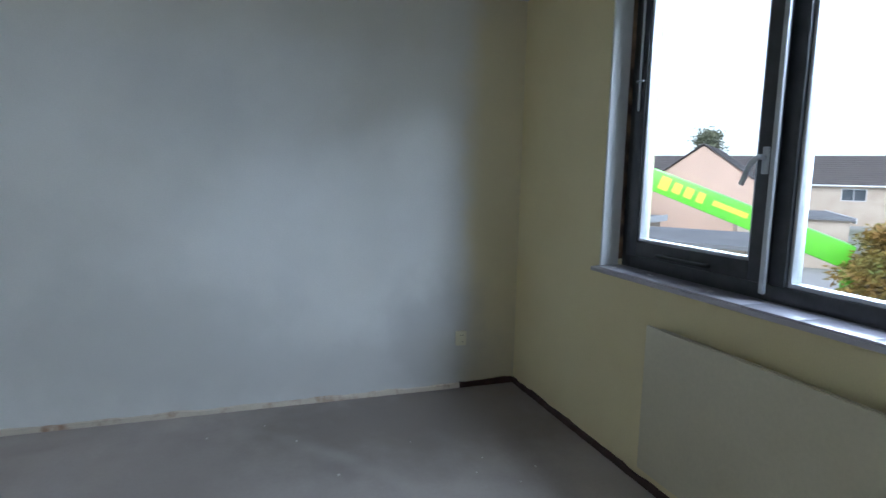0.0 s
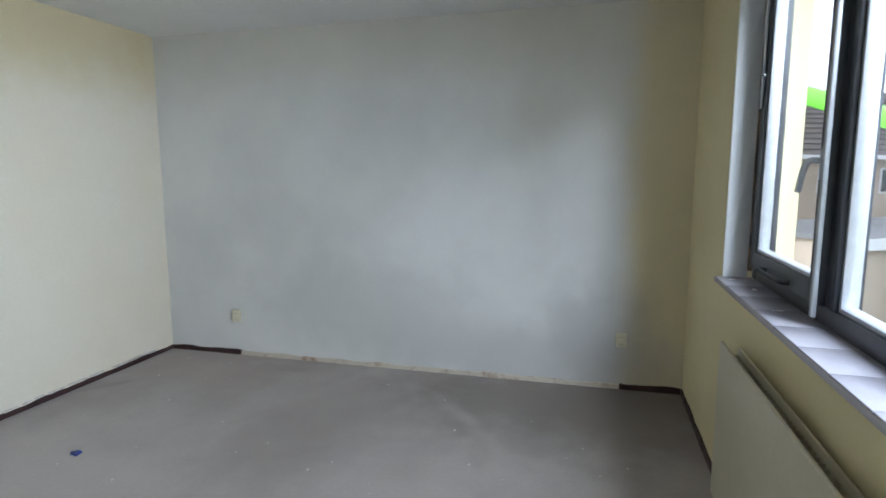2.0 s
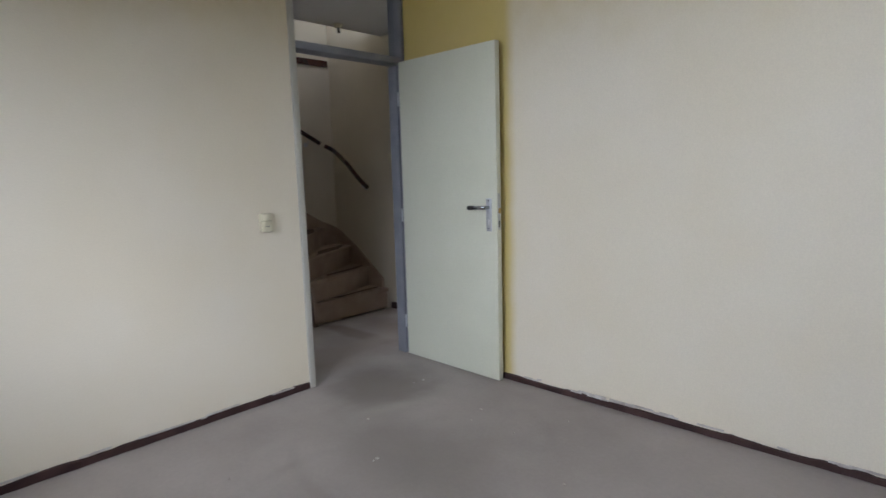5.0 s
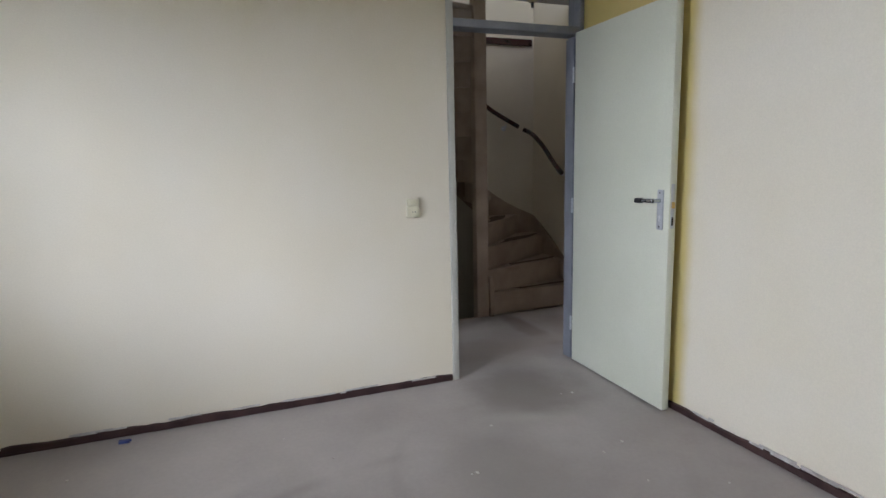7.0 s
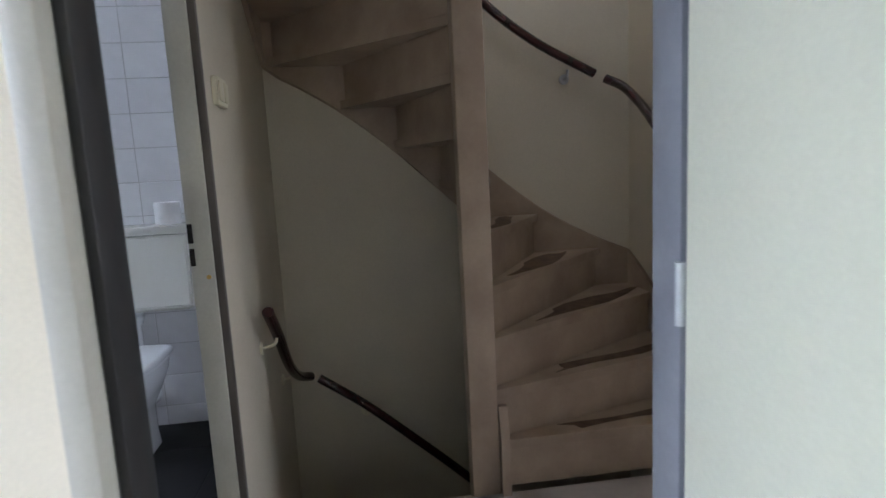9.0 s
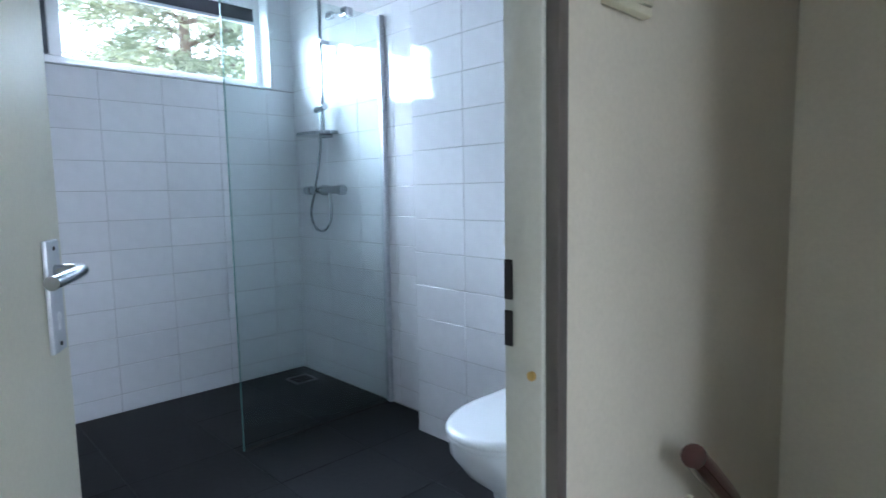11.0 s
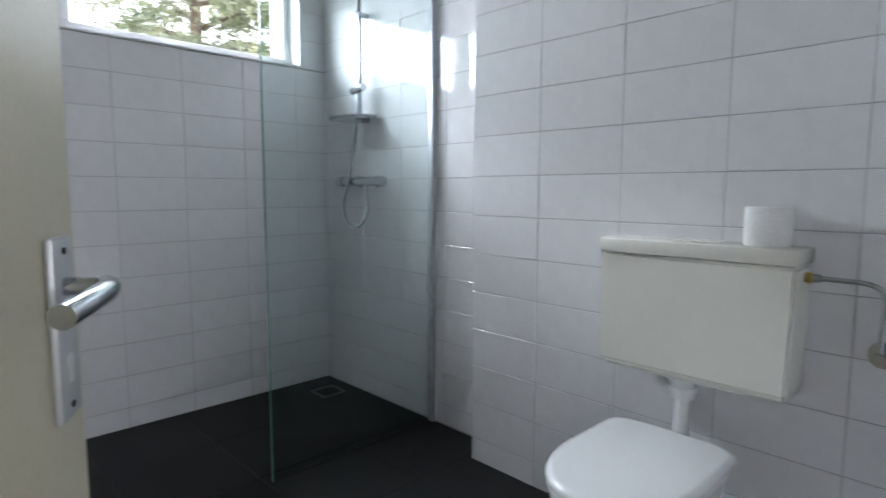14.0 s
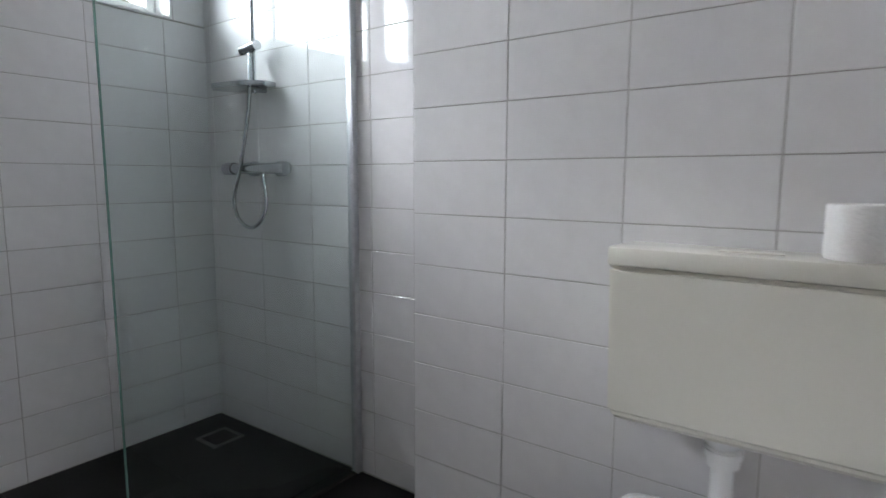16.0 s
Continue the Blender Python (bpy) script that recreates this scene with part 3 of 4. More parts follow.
# ---- sockets and switches ----
def socket(m, double, label, name="wall_socket"):
    """Surface socket, built facing +x with its back on x = 0."""
    s = thing(name, label, "socket", "wall sockets")
    hh = 0.056 if double else 0.036
    part("housing", boxes((0.0, 0.030, -0.042, 0.042, -hh, hh), bevel=0.005), CREAM_PLASTIC, s)
    for zc in ((0.027, -0.027) if double else (0.0,)):
        bm = bmesh.new()
        bmesh.ops.create_cone(bm, cap_ends=True, segments=24, radius1=0.024, radius2=0.026, depth=0.004, matrix=pose(0.0318, 0, zc, 0, 90, 0))
        d = part("outlet", bm, CREAM_PLASTIC, s)
        for yy in (-0.009, 0.009):
            bm = bmesh.new()
            bmesh.ops.create_cone(bm, cap_ends=True, segments=10, radius1=0.0035, radius2=0.0035, depth=0.002, matrix=pose(0.0345, yy, zc, 0, 90, 0))
            part("pin_hole", bm, BLACK, d)
    s.matrix_world = m @ Matrix.Diagonal((0.85, 0.85, 0.85, 1))
    return s


socket(pose(BX, 3.355, 0.325, 0, 0, 180), True, "small cream double wall socket low on the white wall")
socket(pose(BX, 0.40, 0.345, 0, 0, 180), True, "cream double wall socket with a grey smudge around it")
sw = socket(pose(0.0, 2.885, 1.015), False, "cream socket with a light switch above it beside the door")
part("switch_housing", boxes((0.0, 0.028, -0.042, 0.042, 0.0365, 0.085), bevel=0.005), CREAM_PLASTIC, sw)
part("rocker", boxes((0.028, 0.033, -0.027, 0.027, 0.042, 0.080), bevel=0.003), CREAM_PLASTIC, sw)
th = thing("landing_switch", "aged cream double switch plate on the landing wall", "switch")
part("plate", boxes((-1.16, -1.04, LANDY, LANDY + 0.018, 1.41, 1.495), bevel=0.005), CREAM_PLASTIC, th)
for a in (-1.15, -1.095):
    part("rocker", boxes((a, a + 0.046, LANDY + 0.018, LANDY + 0.024, 1.422, 1.483), bevel=0.003), CREAM_PLASTIC, th)


ts = thing("stairwell_switch", "small cream light switch on the stairwell wall", "switch")
part("plate", boxes((-1.10, -1.02, STAIRY - 0.016, STAIRY - 0.0005, 1.384, 1.464), bevel=0.004), CREAM_PLASTIC, ts)
part("rocker", boxes((-1.085, -1.035, STAIRY - 0.022, STAIRY - 0.016, 1.399, 1.449), bevel=0.003), CREAM_PLASTIC, ts)


# ---- door furniture ----
def lever_set(parent, plate_mat, m, toward=1, keyhole=True, dark_grip=False, wide=1.0):
    """Plate and lever on a face that looks along +y; the lever points to -x * toward."""
    bm = made(box, -0.020 * wide, 0.020 * wide, 0.0, 0.009, -0.098, 0.098, 0.004)
    bmesh.ops.transform(bm, matrix=m, verts=bm.verts)
    pl = part("backplate", bm, plate_mat, parent, "satin metal backplate")
    bm = bmesh.new()
    rod(bm, (0, 0.009, 0.045), (0, 0.05, 0.045), 0.010)
    tube(bm, [(0.0, 0.046, 0.045), (-0.02 * toward, 0.054, 0.045), (-0.06 * toward, 0.055, 0.044), (-0.125 * toward, 0.050, 0.041)], 0.0115)
    bmesh.ops.transform(bm, matrix=m, verts=bm.verts)
    part("lever", bm, CHROME, pl, "chrome door lever")
    if dark_grip:
        bm = bmesh.new()
        rod(bm, (-0.068 * toward, 0.0550, 0.0437), (-0.124 * toward, 0.0502, 0.0413), 0.0128)
        bmesh.ops.transform(bm, matrix=m, verts=bm.verts)
        part("grip", bm, BLACK, pl, "black lever grip")
    if keyhole:
        bm = bmesh.new()
        rod(bm, (0, 0.0088, -0.035), (0, 0.0100, -0.035), 0.008)
        box(bm, -0.004, 0.004, 0.0088, 0.0100, -0.058, -0.04)
        bmesh.ops.transform(bm, matrix=m, verts=bm.verts)
        part("keyhole", bm, WHITEPAINT, pl)
    for zz in (-0.083, 0.083):
        bm = bmesh.new()
        rod(bm, (0, 0.008, zz), (0, 0.0102, zz), 0.004, seg=8)
        bmesh.ops.transform(bm, matrix=m, verts=bm.verts)
        part("screw", bm, HOLE, pl)


# bedroom door frame with its transom
df = tagged(new("door_frame_1"), "grey painted bedroom door frame with a glazed transom", "door frame", kind="structure")
part("jamb", boxes((-0.112, 0.012, 3.108, 3.146, 0, TOP - 0.002), bevel=0.003), FRAME_LIGHT, df, "pale grey jamb")
part("jamb", boxes((-0.112, 0.012, 3.960, 3.989, 0, TOP - 0.002), bevel=0.003), FRAME_GREY, df)
part("stop", boxes((-0.112, -0.030, 3.146, 3.162, 0, 2.0), bevel=0.002), BLACK, df, "dark door stop strip")
part("stop", boxes((-0.112, -0.030, 3.945, 3.960, 0, 2.0), bevel=0.002), FRAME_GREY, df)
part("transom_bar", boxes((-0.112, 0.012, 3.146, 3.960, 2.012, 2.055), bevel=0.003), FRAME_GREY, df)
part("head", boxes((-0.112, 0.012, 3.146, 3.960, TOP - 0.04, TOP - 0.002), bevel=0.003), FRAME_GREY, df)
part("pane", boxes((-0.052, -0.048, 3.148, 3.958, 2.057, TOP - 0.042)), GLASS, df).visible_shadow = False

# bedroom door, wide open along the north wall
door = tagged(thing("door_1", "plain pale green-white flush door standing wide open", "door", at=(0.016, 3.967, 0)), kind="structure")
door.rotation_euler = (0, 0, radians(-1.6))
part("leaf", boxes((0, 0.832, -0.040, 0.0, 0.012, 2.020), bevel=0.002), DOOR, door)
lever_set(door, ALU, pose(0.775, -0.040, 1.028, 0, 0, 180), -1, True, True)
lockp = part("lock_plate", boxes((0.8315, 0.8335, -0.032, -0.010, 0.94, 1.155), bevel=0.0008), ALU, door, "metal lock face plate")
part("latch", boxes((0.832, 0.842, -0.028, -0.014, 1.038, 1.068), bevel=0.002), BRASS, lockp, "brass latch bolt")
part("bolt_slot", boxes((0.8332, 0.8342, -0.026, -0.016, 0.955, 0.995)), HOLE, lockp)
for zz in (0.25, 1.0, 1.78):
    bm = bmesh.new()
    rod(bm, (-0.006, -0.045, zz - 0.045), (-0.006, -0.045, zz + 0.045), 0.007)
    part("hinge", bm, ALU, door, "metal hinge knuckle")

# bathroom door frame
bf = tagged(new("door_frame_2"), "light grey painted steel bathroom door frame", "door frame", kind="structure")
jamb = part("jamb", boxes((-0.965, -0.938, BATHY - 0.006, 3.052, -0.02, 2.098), bevel=0.004), FRAME_LIGHT, bf)
part("jamb", boxes((-0.150, -0.101, BATHY - 0.006, 3.052, -0.02, 2.098), bevel=0.004), FRAME_LIGHT, bf)
part("head", boxes((-0.938, -0.150, BATHY - 0.006, 3.052, 2.04, 2.098), bevel=0.004), FRAME_LIGHT, bf)
part("reveal_edge", boxes((-0.9652, -0.944, 3.0525, LANDY + 0.003, -0.002, 2.098), bevel=0.002), FRAME_TAUPE, bf, "dark taupe reveal edge")
part("face_plate", boxes((-1.004, -0.9655, BATHY - 0.014, BATHY - 0.0005, -0.016, 2.135), bevel=0.003), FRAME_LIGHT, bf, "pale inner frame face")
for za, zb in ((0.985, 1.030), (1.050, 1.100)):
    part("strike_hole", boxes((-0.9378, -0.9355, 2.990, 3.004, za - 0.033, zb - 0.028), bevel=0.001), HOLE, jamb, "dark lock recess in the jamb")
bm = bmesh.new()
rod(bm, (-0.939, 3.036, 0.918), (-0.934, 3.036, 0.918), 0.0065)
part("rosette_screw", bm, BRASS, jamb, "brass screw")
part("threshold", boxes((-0.938, -0.150, BATHY - 0.012, LANDY, -0.0079, 0.004), bevel=0.002), SLATE, bf, "dark threshold strip")

# bathroom door, half open into the bathroom
bd = tagged(thing("door_2", "plain cream flush bathroom door standing half open", "door", at=(-0.148, 2.975, 0)), kind="structure")
bd.rotation_euler = (0, 0, radians(180 + 62.4))
part("leaf", boxes((0, 0.80, -0.040, 0.0, -0.012, 2.03), bevel=0.002), DOOR_CREAM, bd)
lever_set(bd, ALU, pose(0.737, -0.040, 1.0, 0, 0, 180) @ Matrix.Diagonal((1.15, 1, 0.98, 1)), -1, wide=1.3)
lever_set(bd, ALU, pose(0.737, 0.0, 1.0) @ Matrix.Diagonal((1.15, 1, 0.98, 1)), 1, wide=1.3)
part("lock_plate", boxes((0.7995, 0.8012, -0.031, -0.009, 0.90, 1.13), bevel=0.0006), ALU, bd, "metal lock face plate")

# doorway to the further room
sf = tagged(new("door_frame_3"), "grey painted frame of the doorway to another room", "door frame", kind="structure")
part("jamb", boxes((-0.975, -0.935, STAIRY - 0.012, STAIRY + 0.13, 0, TOP - 0.002), bevel=0.003), FRAME_GREY, sf)
part("jamb", boxes((-0.140, -0.101, STAIRY - 0.012, STAIRY + 0.13, 0, TOP - 0.002), bevel=0.003), FRAME_GREY, sf)
part("transom_bar", boxes((-0.935, -0.140, STAIRY - 0.012, STAIRY + 0.13, 2.02, 2.06), bevel=0.003), FRAME_GREY, sf)
part("pane", boxes((-0.934, -0.141, STAIRY + 0.05, STAIRY + 0.055, 2.061, TOP - 0.005)), GLASS, sf).visible_shadow = False
d3 = tagged(thing("door_3", "white flush door standing open into the further room", "door", at=(-0.93, STAIRY + 0.125, 0)), kind="structure")
d3.rotation_euler = (0, 0, radians(97))
part("leaf", boxes((0, 0.78, -0.04, 0, 0.012, 2.01), bevel=0.002), DOOR, d3)

# landing ceiling rose
lamp = thing("ceiling_rose", "small dark bare ceiling rose with a cable stub", "ceiling rose")
bm = bmesh.new()
bmesh.ops.create_cone(bm, cap_ends=True, segments=20, radius1=0.03, radius2=0.048, depth=0.03, matrix=pose(-1.06, 4.26, TOP - 0.015))
part("cover", bm, CREAM_PLASTIC, lamp)
bm = bmesh.new()
rod(bm, (-1.06, 4.26, TOP - 0.07), (-1.06, 4.26, TOP - 0.03), 0.012)
part("cable_stub", bm, BLACK, lamp)

# ---- stairs: winders about the newel post ----
NX, NY, RISE, STEP = -1.215, 3.862, 0.19, 15.0


def reach(theta):
    """From the newel's centre to the walls of the stairwell, at an angle from +y turning to -x."""
    a = radians(theta)
    dy, dx = math.cos(a), -math.sin(a)
    best = 9.0
    if dx < -1e-6:
        best = min(best, (FARX + 0.002 - NX) / dx)
    if dy > 1e-6:
        best = min(best, (STAIRY - 0.002 - NY) / dy)
    if dy < -1e-6:
        best = min(best, (LANDY + 0.002 - NY) / dy)
    return best, dx, dy


def wedge(t0, t1, back=0.0):
    """Outline of one winder between two angles, with the nosing brought forward."""
    pts = []
    r, dx, dy = reach(t0)
    px, py = dy, -dx   # forward of the riser line (towards smaller angles)
    pts.append((NX + 0.03 * dx + back * px, NY + 0.03 * dy + back * py))
    e = (NX + r * dx + back * px, NY + r * dy + back * py)
    pts.append((max(FARX + 0.002, min(e[0], -1.13)), max(LANDY + 0.002, min(STAIRY - 0.002, e[1]))))
    for corner in (math.degrees(math.atan2(NX - FARX, STAIRY - NY)), 180 - math.degrees(math.atan2(NX - FARX, NY - LANDY))):
        if t0 < corner < t1:
            r, dx, dy = reach(corner)
            pts.append((NX + r * dx, NY + r * dy))
    r, dx, dy = reach(t1)
    pts.append((NX + r * dx, NY + r * dy))
    pts.append((NX + 0.03 * dx, NY + 0.03 * dy))
    return pts


def riser(bm, theta, z0, z1):
    r, dx, dy = reach(theta)
    m = Matrix.Translation((NX, NY, 0)) @ Matrix.Rotation(math.atan2(dy, dx), 4, "Z")
    box(bm, 0.045, r - 0.004, -0.009, 0.009, z0, z1, 0.0, m)


def flight(name, label, base, first, count):
    st = thing(name, label, "stairs")
    for i in range(first, first + count):
        t0 = STEP * (i - 1)
        z = base + RISE * i
        bm = bmesh.new()
        prism(bm, wedge(t0, t0 + STEP + 2.0, 0.028), z - 0.034, z)
        tr = part("tread", bm, STAIRWOOD, st, smooth=None)
        bm = bmesh.new()
        riser(bm, t0, z - RISE, z - 0.034)
        part("riser", bm, STAIRWOOD, st, smooth=None)
        # dark glue left by the old covering
        rr, dx, dy = reach(t0 + STEP * 0.35)
        bm = bmesh.new()
        loop = []
        for k in range(14):
            a = 2 * math.pi * k / 14
            rad_u = (0.30 + 0.08 * math.sin(3 * a + i)) * rr
            rad_v = 0.028 + 0.02 * math.sin(2 * a + 1.3 * i)
            u, v = rr * 0.62 + rad_u * math.cos(a), rad_v * math.sin(a) * 1.5
            loop.append((NX + dx * u - dy * v, NY + dy * u + dx * v))
        prism(bm, loop, z + 0.0004, z + 0.0022)
        part("glue_stain", bm, GLUE, tr, "dark glue residue", None)
    return st


up = flight("stairs_up", "worn beige painted winding wooden stairs going up", 0.0, 1, 13)
flight("stairs_down", "worn beige painted winding wooden stairs going down", -RISE * 13, 1, 12)


def string_board(parent, base, t_start, t_end):
    """Sloping board along the stairwell walls under and beside the treads."""
    bm = bmesh.new()
    rings = []
    steps = 48
    for k in range(steps + 1):
        th_ = t_start + (t_end - t_start) * k / steps
        r, dx, dy = reach(th_)
        z = base + RISE * (th_ / STEP)
        x, y = NX + r * dx, NY + r * dy
        ix, iy = NX + (r - 0.024) * dx, NY + (r - 0.024) * dy
        rings.append([Vector((x, y, z - 0.07)), Vector((ix, iy, z - 0.07)), Vector((ix, iy, z + RISE + 0.06)), Vector((x, y, z + RISE + 0.06))])
    loft(bm, rings)
    return part("wall_string", bm, STAIRWOOD, parent, smooth=None)


string_board(up, 0.0, 2, 178)
post = thing("newel_post", "tall worn beige painted wooden newel post", "newel post")
part("shaft", boxes((NX - 0.040, NX + 0.045, NY - 0.052, NY + 0.052, -2.8, TOP + 0.6), bevel=0.006), STAIRWOOD, post)
bm = bmesh.new()
loft(bm, [[Vector((x, y, z)) for x, z in ((NX + 0.02, 0.0), (NX + 0.075, 0.0), (NX + 0.075, 0.23), (NX + 0.045, 0.33), (NX + 0.02, 0.33))] for y in (NY + 0.053, NY + 0.085)])
part("string_end", bm, STAIRWOOD, post)
part("hole_edge", boxes((-1.172, -1.158, LANDY + 0.002, NY - 0.055, -0.22, 0.003), bevel=0.003), STAIRWOOD, post, "worn wooden edge of the stair opening")
# trimmed edge and floor sides around the opening
structure("trim_landing_edge", boxes((-1.16, -1.10, LANDY, STAIRY, -0.25, -0.1)), HALLWALL, "edge of the landing floor", "trim")


def handrail(name, label, runs, brackets):
    h = thing(name, label, "handrail")
    for pts in runs:
        part("rail", made(tube, pts, 0.021, 14, 10), RAILWOOD, h)
    for p, wdir in brackets:
        p, wdir = Vector(p), Vector(wdir)
        bm = bmesh.new()
        tube(bm, [p + Vector((0, 0, -0.018)), p + Vector((0, 0, -0.045)) + wdir * 0.012, p + Vector((0, 0, -0.055)) + wdir * 0.055], 0.006, 8, 4)
        rod(bm, p + Vector((0, 0, -0.055)) + wdir * 0.050, p + Vector((0, 0, -0.055)) + wdir * 0.060, 0.024)
        part("bracket", bm, ALU if "upper" in label else CREAM_PLASTIC, h, "wall bracket")
    return h


W = 0.06
handrail("handrail_up", "dark red-brown wooden handrail along the upper stairs", [
    [(-1.37, STAIRY - W, 1.16), (-1.50, STAIRY - W, 1.25), (-1.68, STAIRY - W, 1.40), (-1.84, STAIRY - 0.08, 1.52), (-1.90, STAIRY - 0.15, 1.575)],
    [(FARX + W, STAIRY - 0.20, 1.60), (FARX + W, 4.30, 1.76), (FARX + W, 4.05, 1.95), (FARX + W, 3.7, 2.28), (FARX + W, 3.3, 2.62)]],
    [((-1.45, STAIRY - W, 1.21), (0, 1, 0)), ((FARX + W, 4.47, 1.64), (-1, 0, 0)), ((FARX + W, 3.7, 2.28), (-1, 0, 0))])
handrail("handrail_down", "dark red-brown lacquered handrail beside the stairs down", [
    [(-1.245, LANDY + W, 0.73), (-1.40, LANDY + W, 0.60), (-1.59, LANDY + W, 0.42), (-1.76, LANDY + 0.07, 0.31), (-1.86, LANDY + 0.11, 0.265)],
    [(FARX + W, LANDY + 0.14, 0.235), (FARX + W, 3.42, 0.08), (FARX + W, 3.66, -0.13), (FARX + W, 3.92, -0.37), (FARX + W, 4.3, -0.75)]],
    [((-1.37, LANDY + W, 0.62), (0, -1, 0)), ((-1.74, LANDY + W, 0.36), (0, -1, 0)), ((FARX + W, 3.42, 0.08), (-1, 0, 0))])

structure("trim_stairwell", boxes((FARX + 0.001, FARX + 0.030, 3.95, STAIRY - 0.03, 2.355, 2.415), bevel=0.004), RAILWOOD, "dark red-brown board across the stairwell wall", "trim")

# ---- bathroom window ----
bw = tagged(new("window_2"), "high white bathroom window with a dark opening sash", "window", kind="structure")
bm = bmesh.new()
frame_rect(bm, BWIN[0] + 0.005, BWIN[1] - 0.005, BWIN[2] + 0.012, BWIN[3] - 0.005, 0.05, -0.12, -0.05)
box(bm, -1.045, -0.985, -0.12, -0.045, BWIN[2] + 0.062, BWIN[3] - 0.055, 0.004)
part("window_frame", bm, PVC, bw)
bm = bmesh.new()
frame_rect(bm, -0.983, -0.457, BWIN[2] + 0.064, BWIN[3] - 0.057, 0.045, -0.10, -0.03)
bs = part("sash", bm, FRAME_DARK, bw, "dark anthracite opening sash")
part("pane", boxes((-0.945, -0.495, -0.072, -0.068, BWIN[2] + 0.1, BWIN[3] - 0.095)), GLASS, bs).visible_shadow = False
part("pane", boxes((-2.11, -1.04, -0.082, -0.078, BWIN[2] + 0.055, BWIN[3] - 0.05)), GLASS, bw).visible_shadow = False
part("reveal_lining", boxes((BWIN[0] + 0.0005, BWIN[0] + 0.012, -0.05, 0.064, BWIN[2] + 0.012, BWIN[3] - 0.001), (BWIN[0] + 0.0005, BWIN[1] - 0.0005, -0.05, 0.066, BWIN[2] + 0.0005, BWIN[2] + 0.012), (BWIN[1] - 0.012, BWIN[1] - 0.0005, -0.05, 0.064, BWIN[2] + 0.012, BWIN[3] - 0.001), bevel=0.002), PVC, bw, "white plastic reveal lining")
bl = thing("roller_blind", "rolled-up dark grey blind in a pale cassette", "blind")
part("cassette", boxes((-2.10, -1.05, -0.045, -0.005, 2.345, 2.40), bevel=0.006), PVC, bl)
part("fabric", boxes((-2.095, -1.055, -0.035, -0.022, 2.265, 2.345), bevel=0.003), BLIND, bl, "dark grey blind fabric")
part("bottom_bar", boxes((-2.095, -1.055, -0.040, -0.018, 2.245, 2.265), bevel=0.004), ALU, bl, "pale bottom bar")

# ---- shower ----
SX, GY = -2.31, 1.02
sc = thing("shower_screen", "clear greenish glass shower screen on a chrome wall profile", "shower screen")
part("glass_panel", boxes((-2.29, -1.425, GY - 0.004, GY + 0.004, -0.018, 2.10), bevel=0.001), SHOWERGLASS, sc).visible_shadow = False
part("wall_profile", boxes((SX + 0.001, SX + 0.030, GY - 0.016, GY + 0.016, -0.018, 2.11), bevel=0.004), ALU, sc, "satin chrome wall profile")
part("edge_profile", boxes((-1.4248, -1.4225, GY - 0.005, GY + 0.005, -0.018, 2.10)), surface("green_glass_edge", (0.16, 0.32, 0.28), None, 0.15, 5, 40, 0.0), sc, "green glass edge")
part("floor_strip", boxes((SX + 0.03, -1.425, GY - 0.007, GY + 0.007, -0.020, -0.012), bevel=0.001), HOLE, sc, "thin floor seal")
arm = part("stabiliser_bar", made(rod, (SX + 0.02, 0.56, 2.215), (-2.08, GY - 0.01, 2.085), 0.008), CHROME, sc, "chrome stabiliser bar")
part("clamp", boxes((-2.105, -2.055, GY - 0.022, GY + 0.022, 2.06, 2.105), bevel=0.004), CHROME, arm)
part("clamp", boxes((SX + 0.001, SX + 0.035, 0.52, 0.575, 2.195, 2.235), bevel=0.004), CHROME, arm)

ss = thing("shower_set", "chrome thermostatic shower with rail, shelf and looping hose", "shower")
RX, RY = SX + 0.055, 0.495
part("rail", made(rod, (RX, RY, 1.50), (RX, RY, 2.42), 0.010), CHROME, ss)
for zz in (1.52, 2.07):
    part("rail_bracket", made(rod, (SX, RY, zz), (RX + 0.015, RY, zz), 0.014), CHROME, ss)
part("slider", made(rod, (RX + 0.01, RY - 0.055, 1.675), (RX + 0.02, RY + 0.055, 1.685), 0.021), CHROME, ss)
bm = bmesh.new()
pr = [(SX + 0.002, 0.30), (SX + 0.002, 0.57), (SX + 0.06, 0.575), (SX + 0.11, 0.52), (SX + 0.14, 0.42), (SX + 0.14, 0.32), (SX + 0.10, 0.27)]
prism(bm, pr, 1.525, 1.545)
part("shelf", bm, CHROME, ss, "grey metal soap shelf")
bm = bmesh.new()
rod(bm, (SX + 0.065, 0.32, 1.19), (SX + 0.065, 0.675, 1.19), 0.023)
rod(bm, (SX + 0.065, 0.29, 1.19), (SX + 0.065, 0.35, 1.19), 0.027)
rod(bm, (SX + 0.065, 0.645, 1.19), (SX + 0.065, 0.70, 1.19), 0.027)
mix_ = part("mixer", bm, CHROME, ss, "chrome thermostatic mixer bar")
for yy in (0.42, 0.605):
    part("wall_rose", made(rod, (SX, yy, 1.19), (SX + 0.03, yy, 1.19), 0.033), CHROME, mix_)
bm = bmesh.new()
tube(bm, [(RX + 0.015, RY + 0.0, 1.66), (RX + 0.03, RY + 0.01, 1.50), (RX + 0.03, RY - 0.02, 1.36), (RX + 0.04, 0.43, 1.18), (RX + 0.045, 0.39, 1.06), (RX + 0.04, 0.41, 0.975), (RX + 0.03, 0.47, 0.940), (RX + 0.02, 0.53, 0.965), (RX + 0.01, 0.56, 1.04), (RX + 0.01, 0.55, 1.165)], 0.0085, 12, 12)
part("hose", bm, CHROME, ss, "silver shower hose")
dr = thing("floor_drain", "square metal shower drain grate in the floor", "drain")
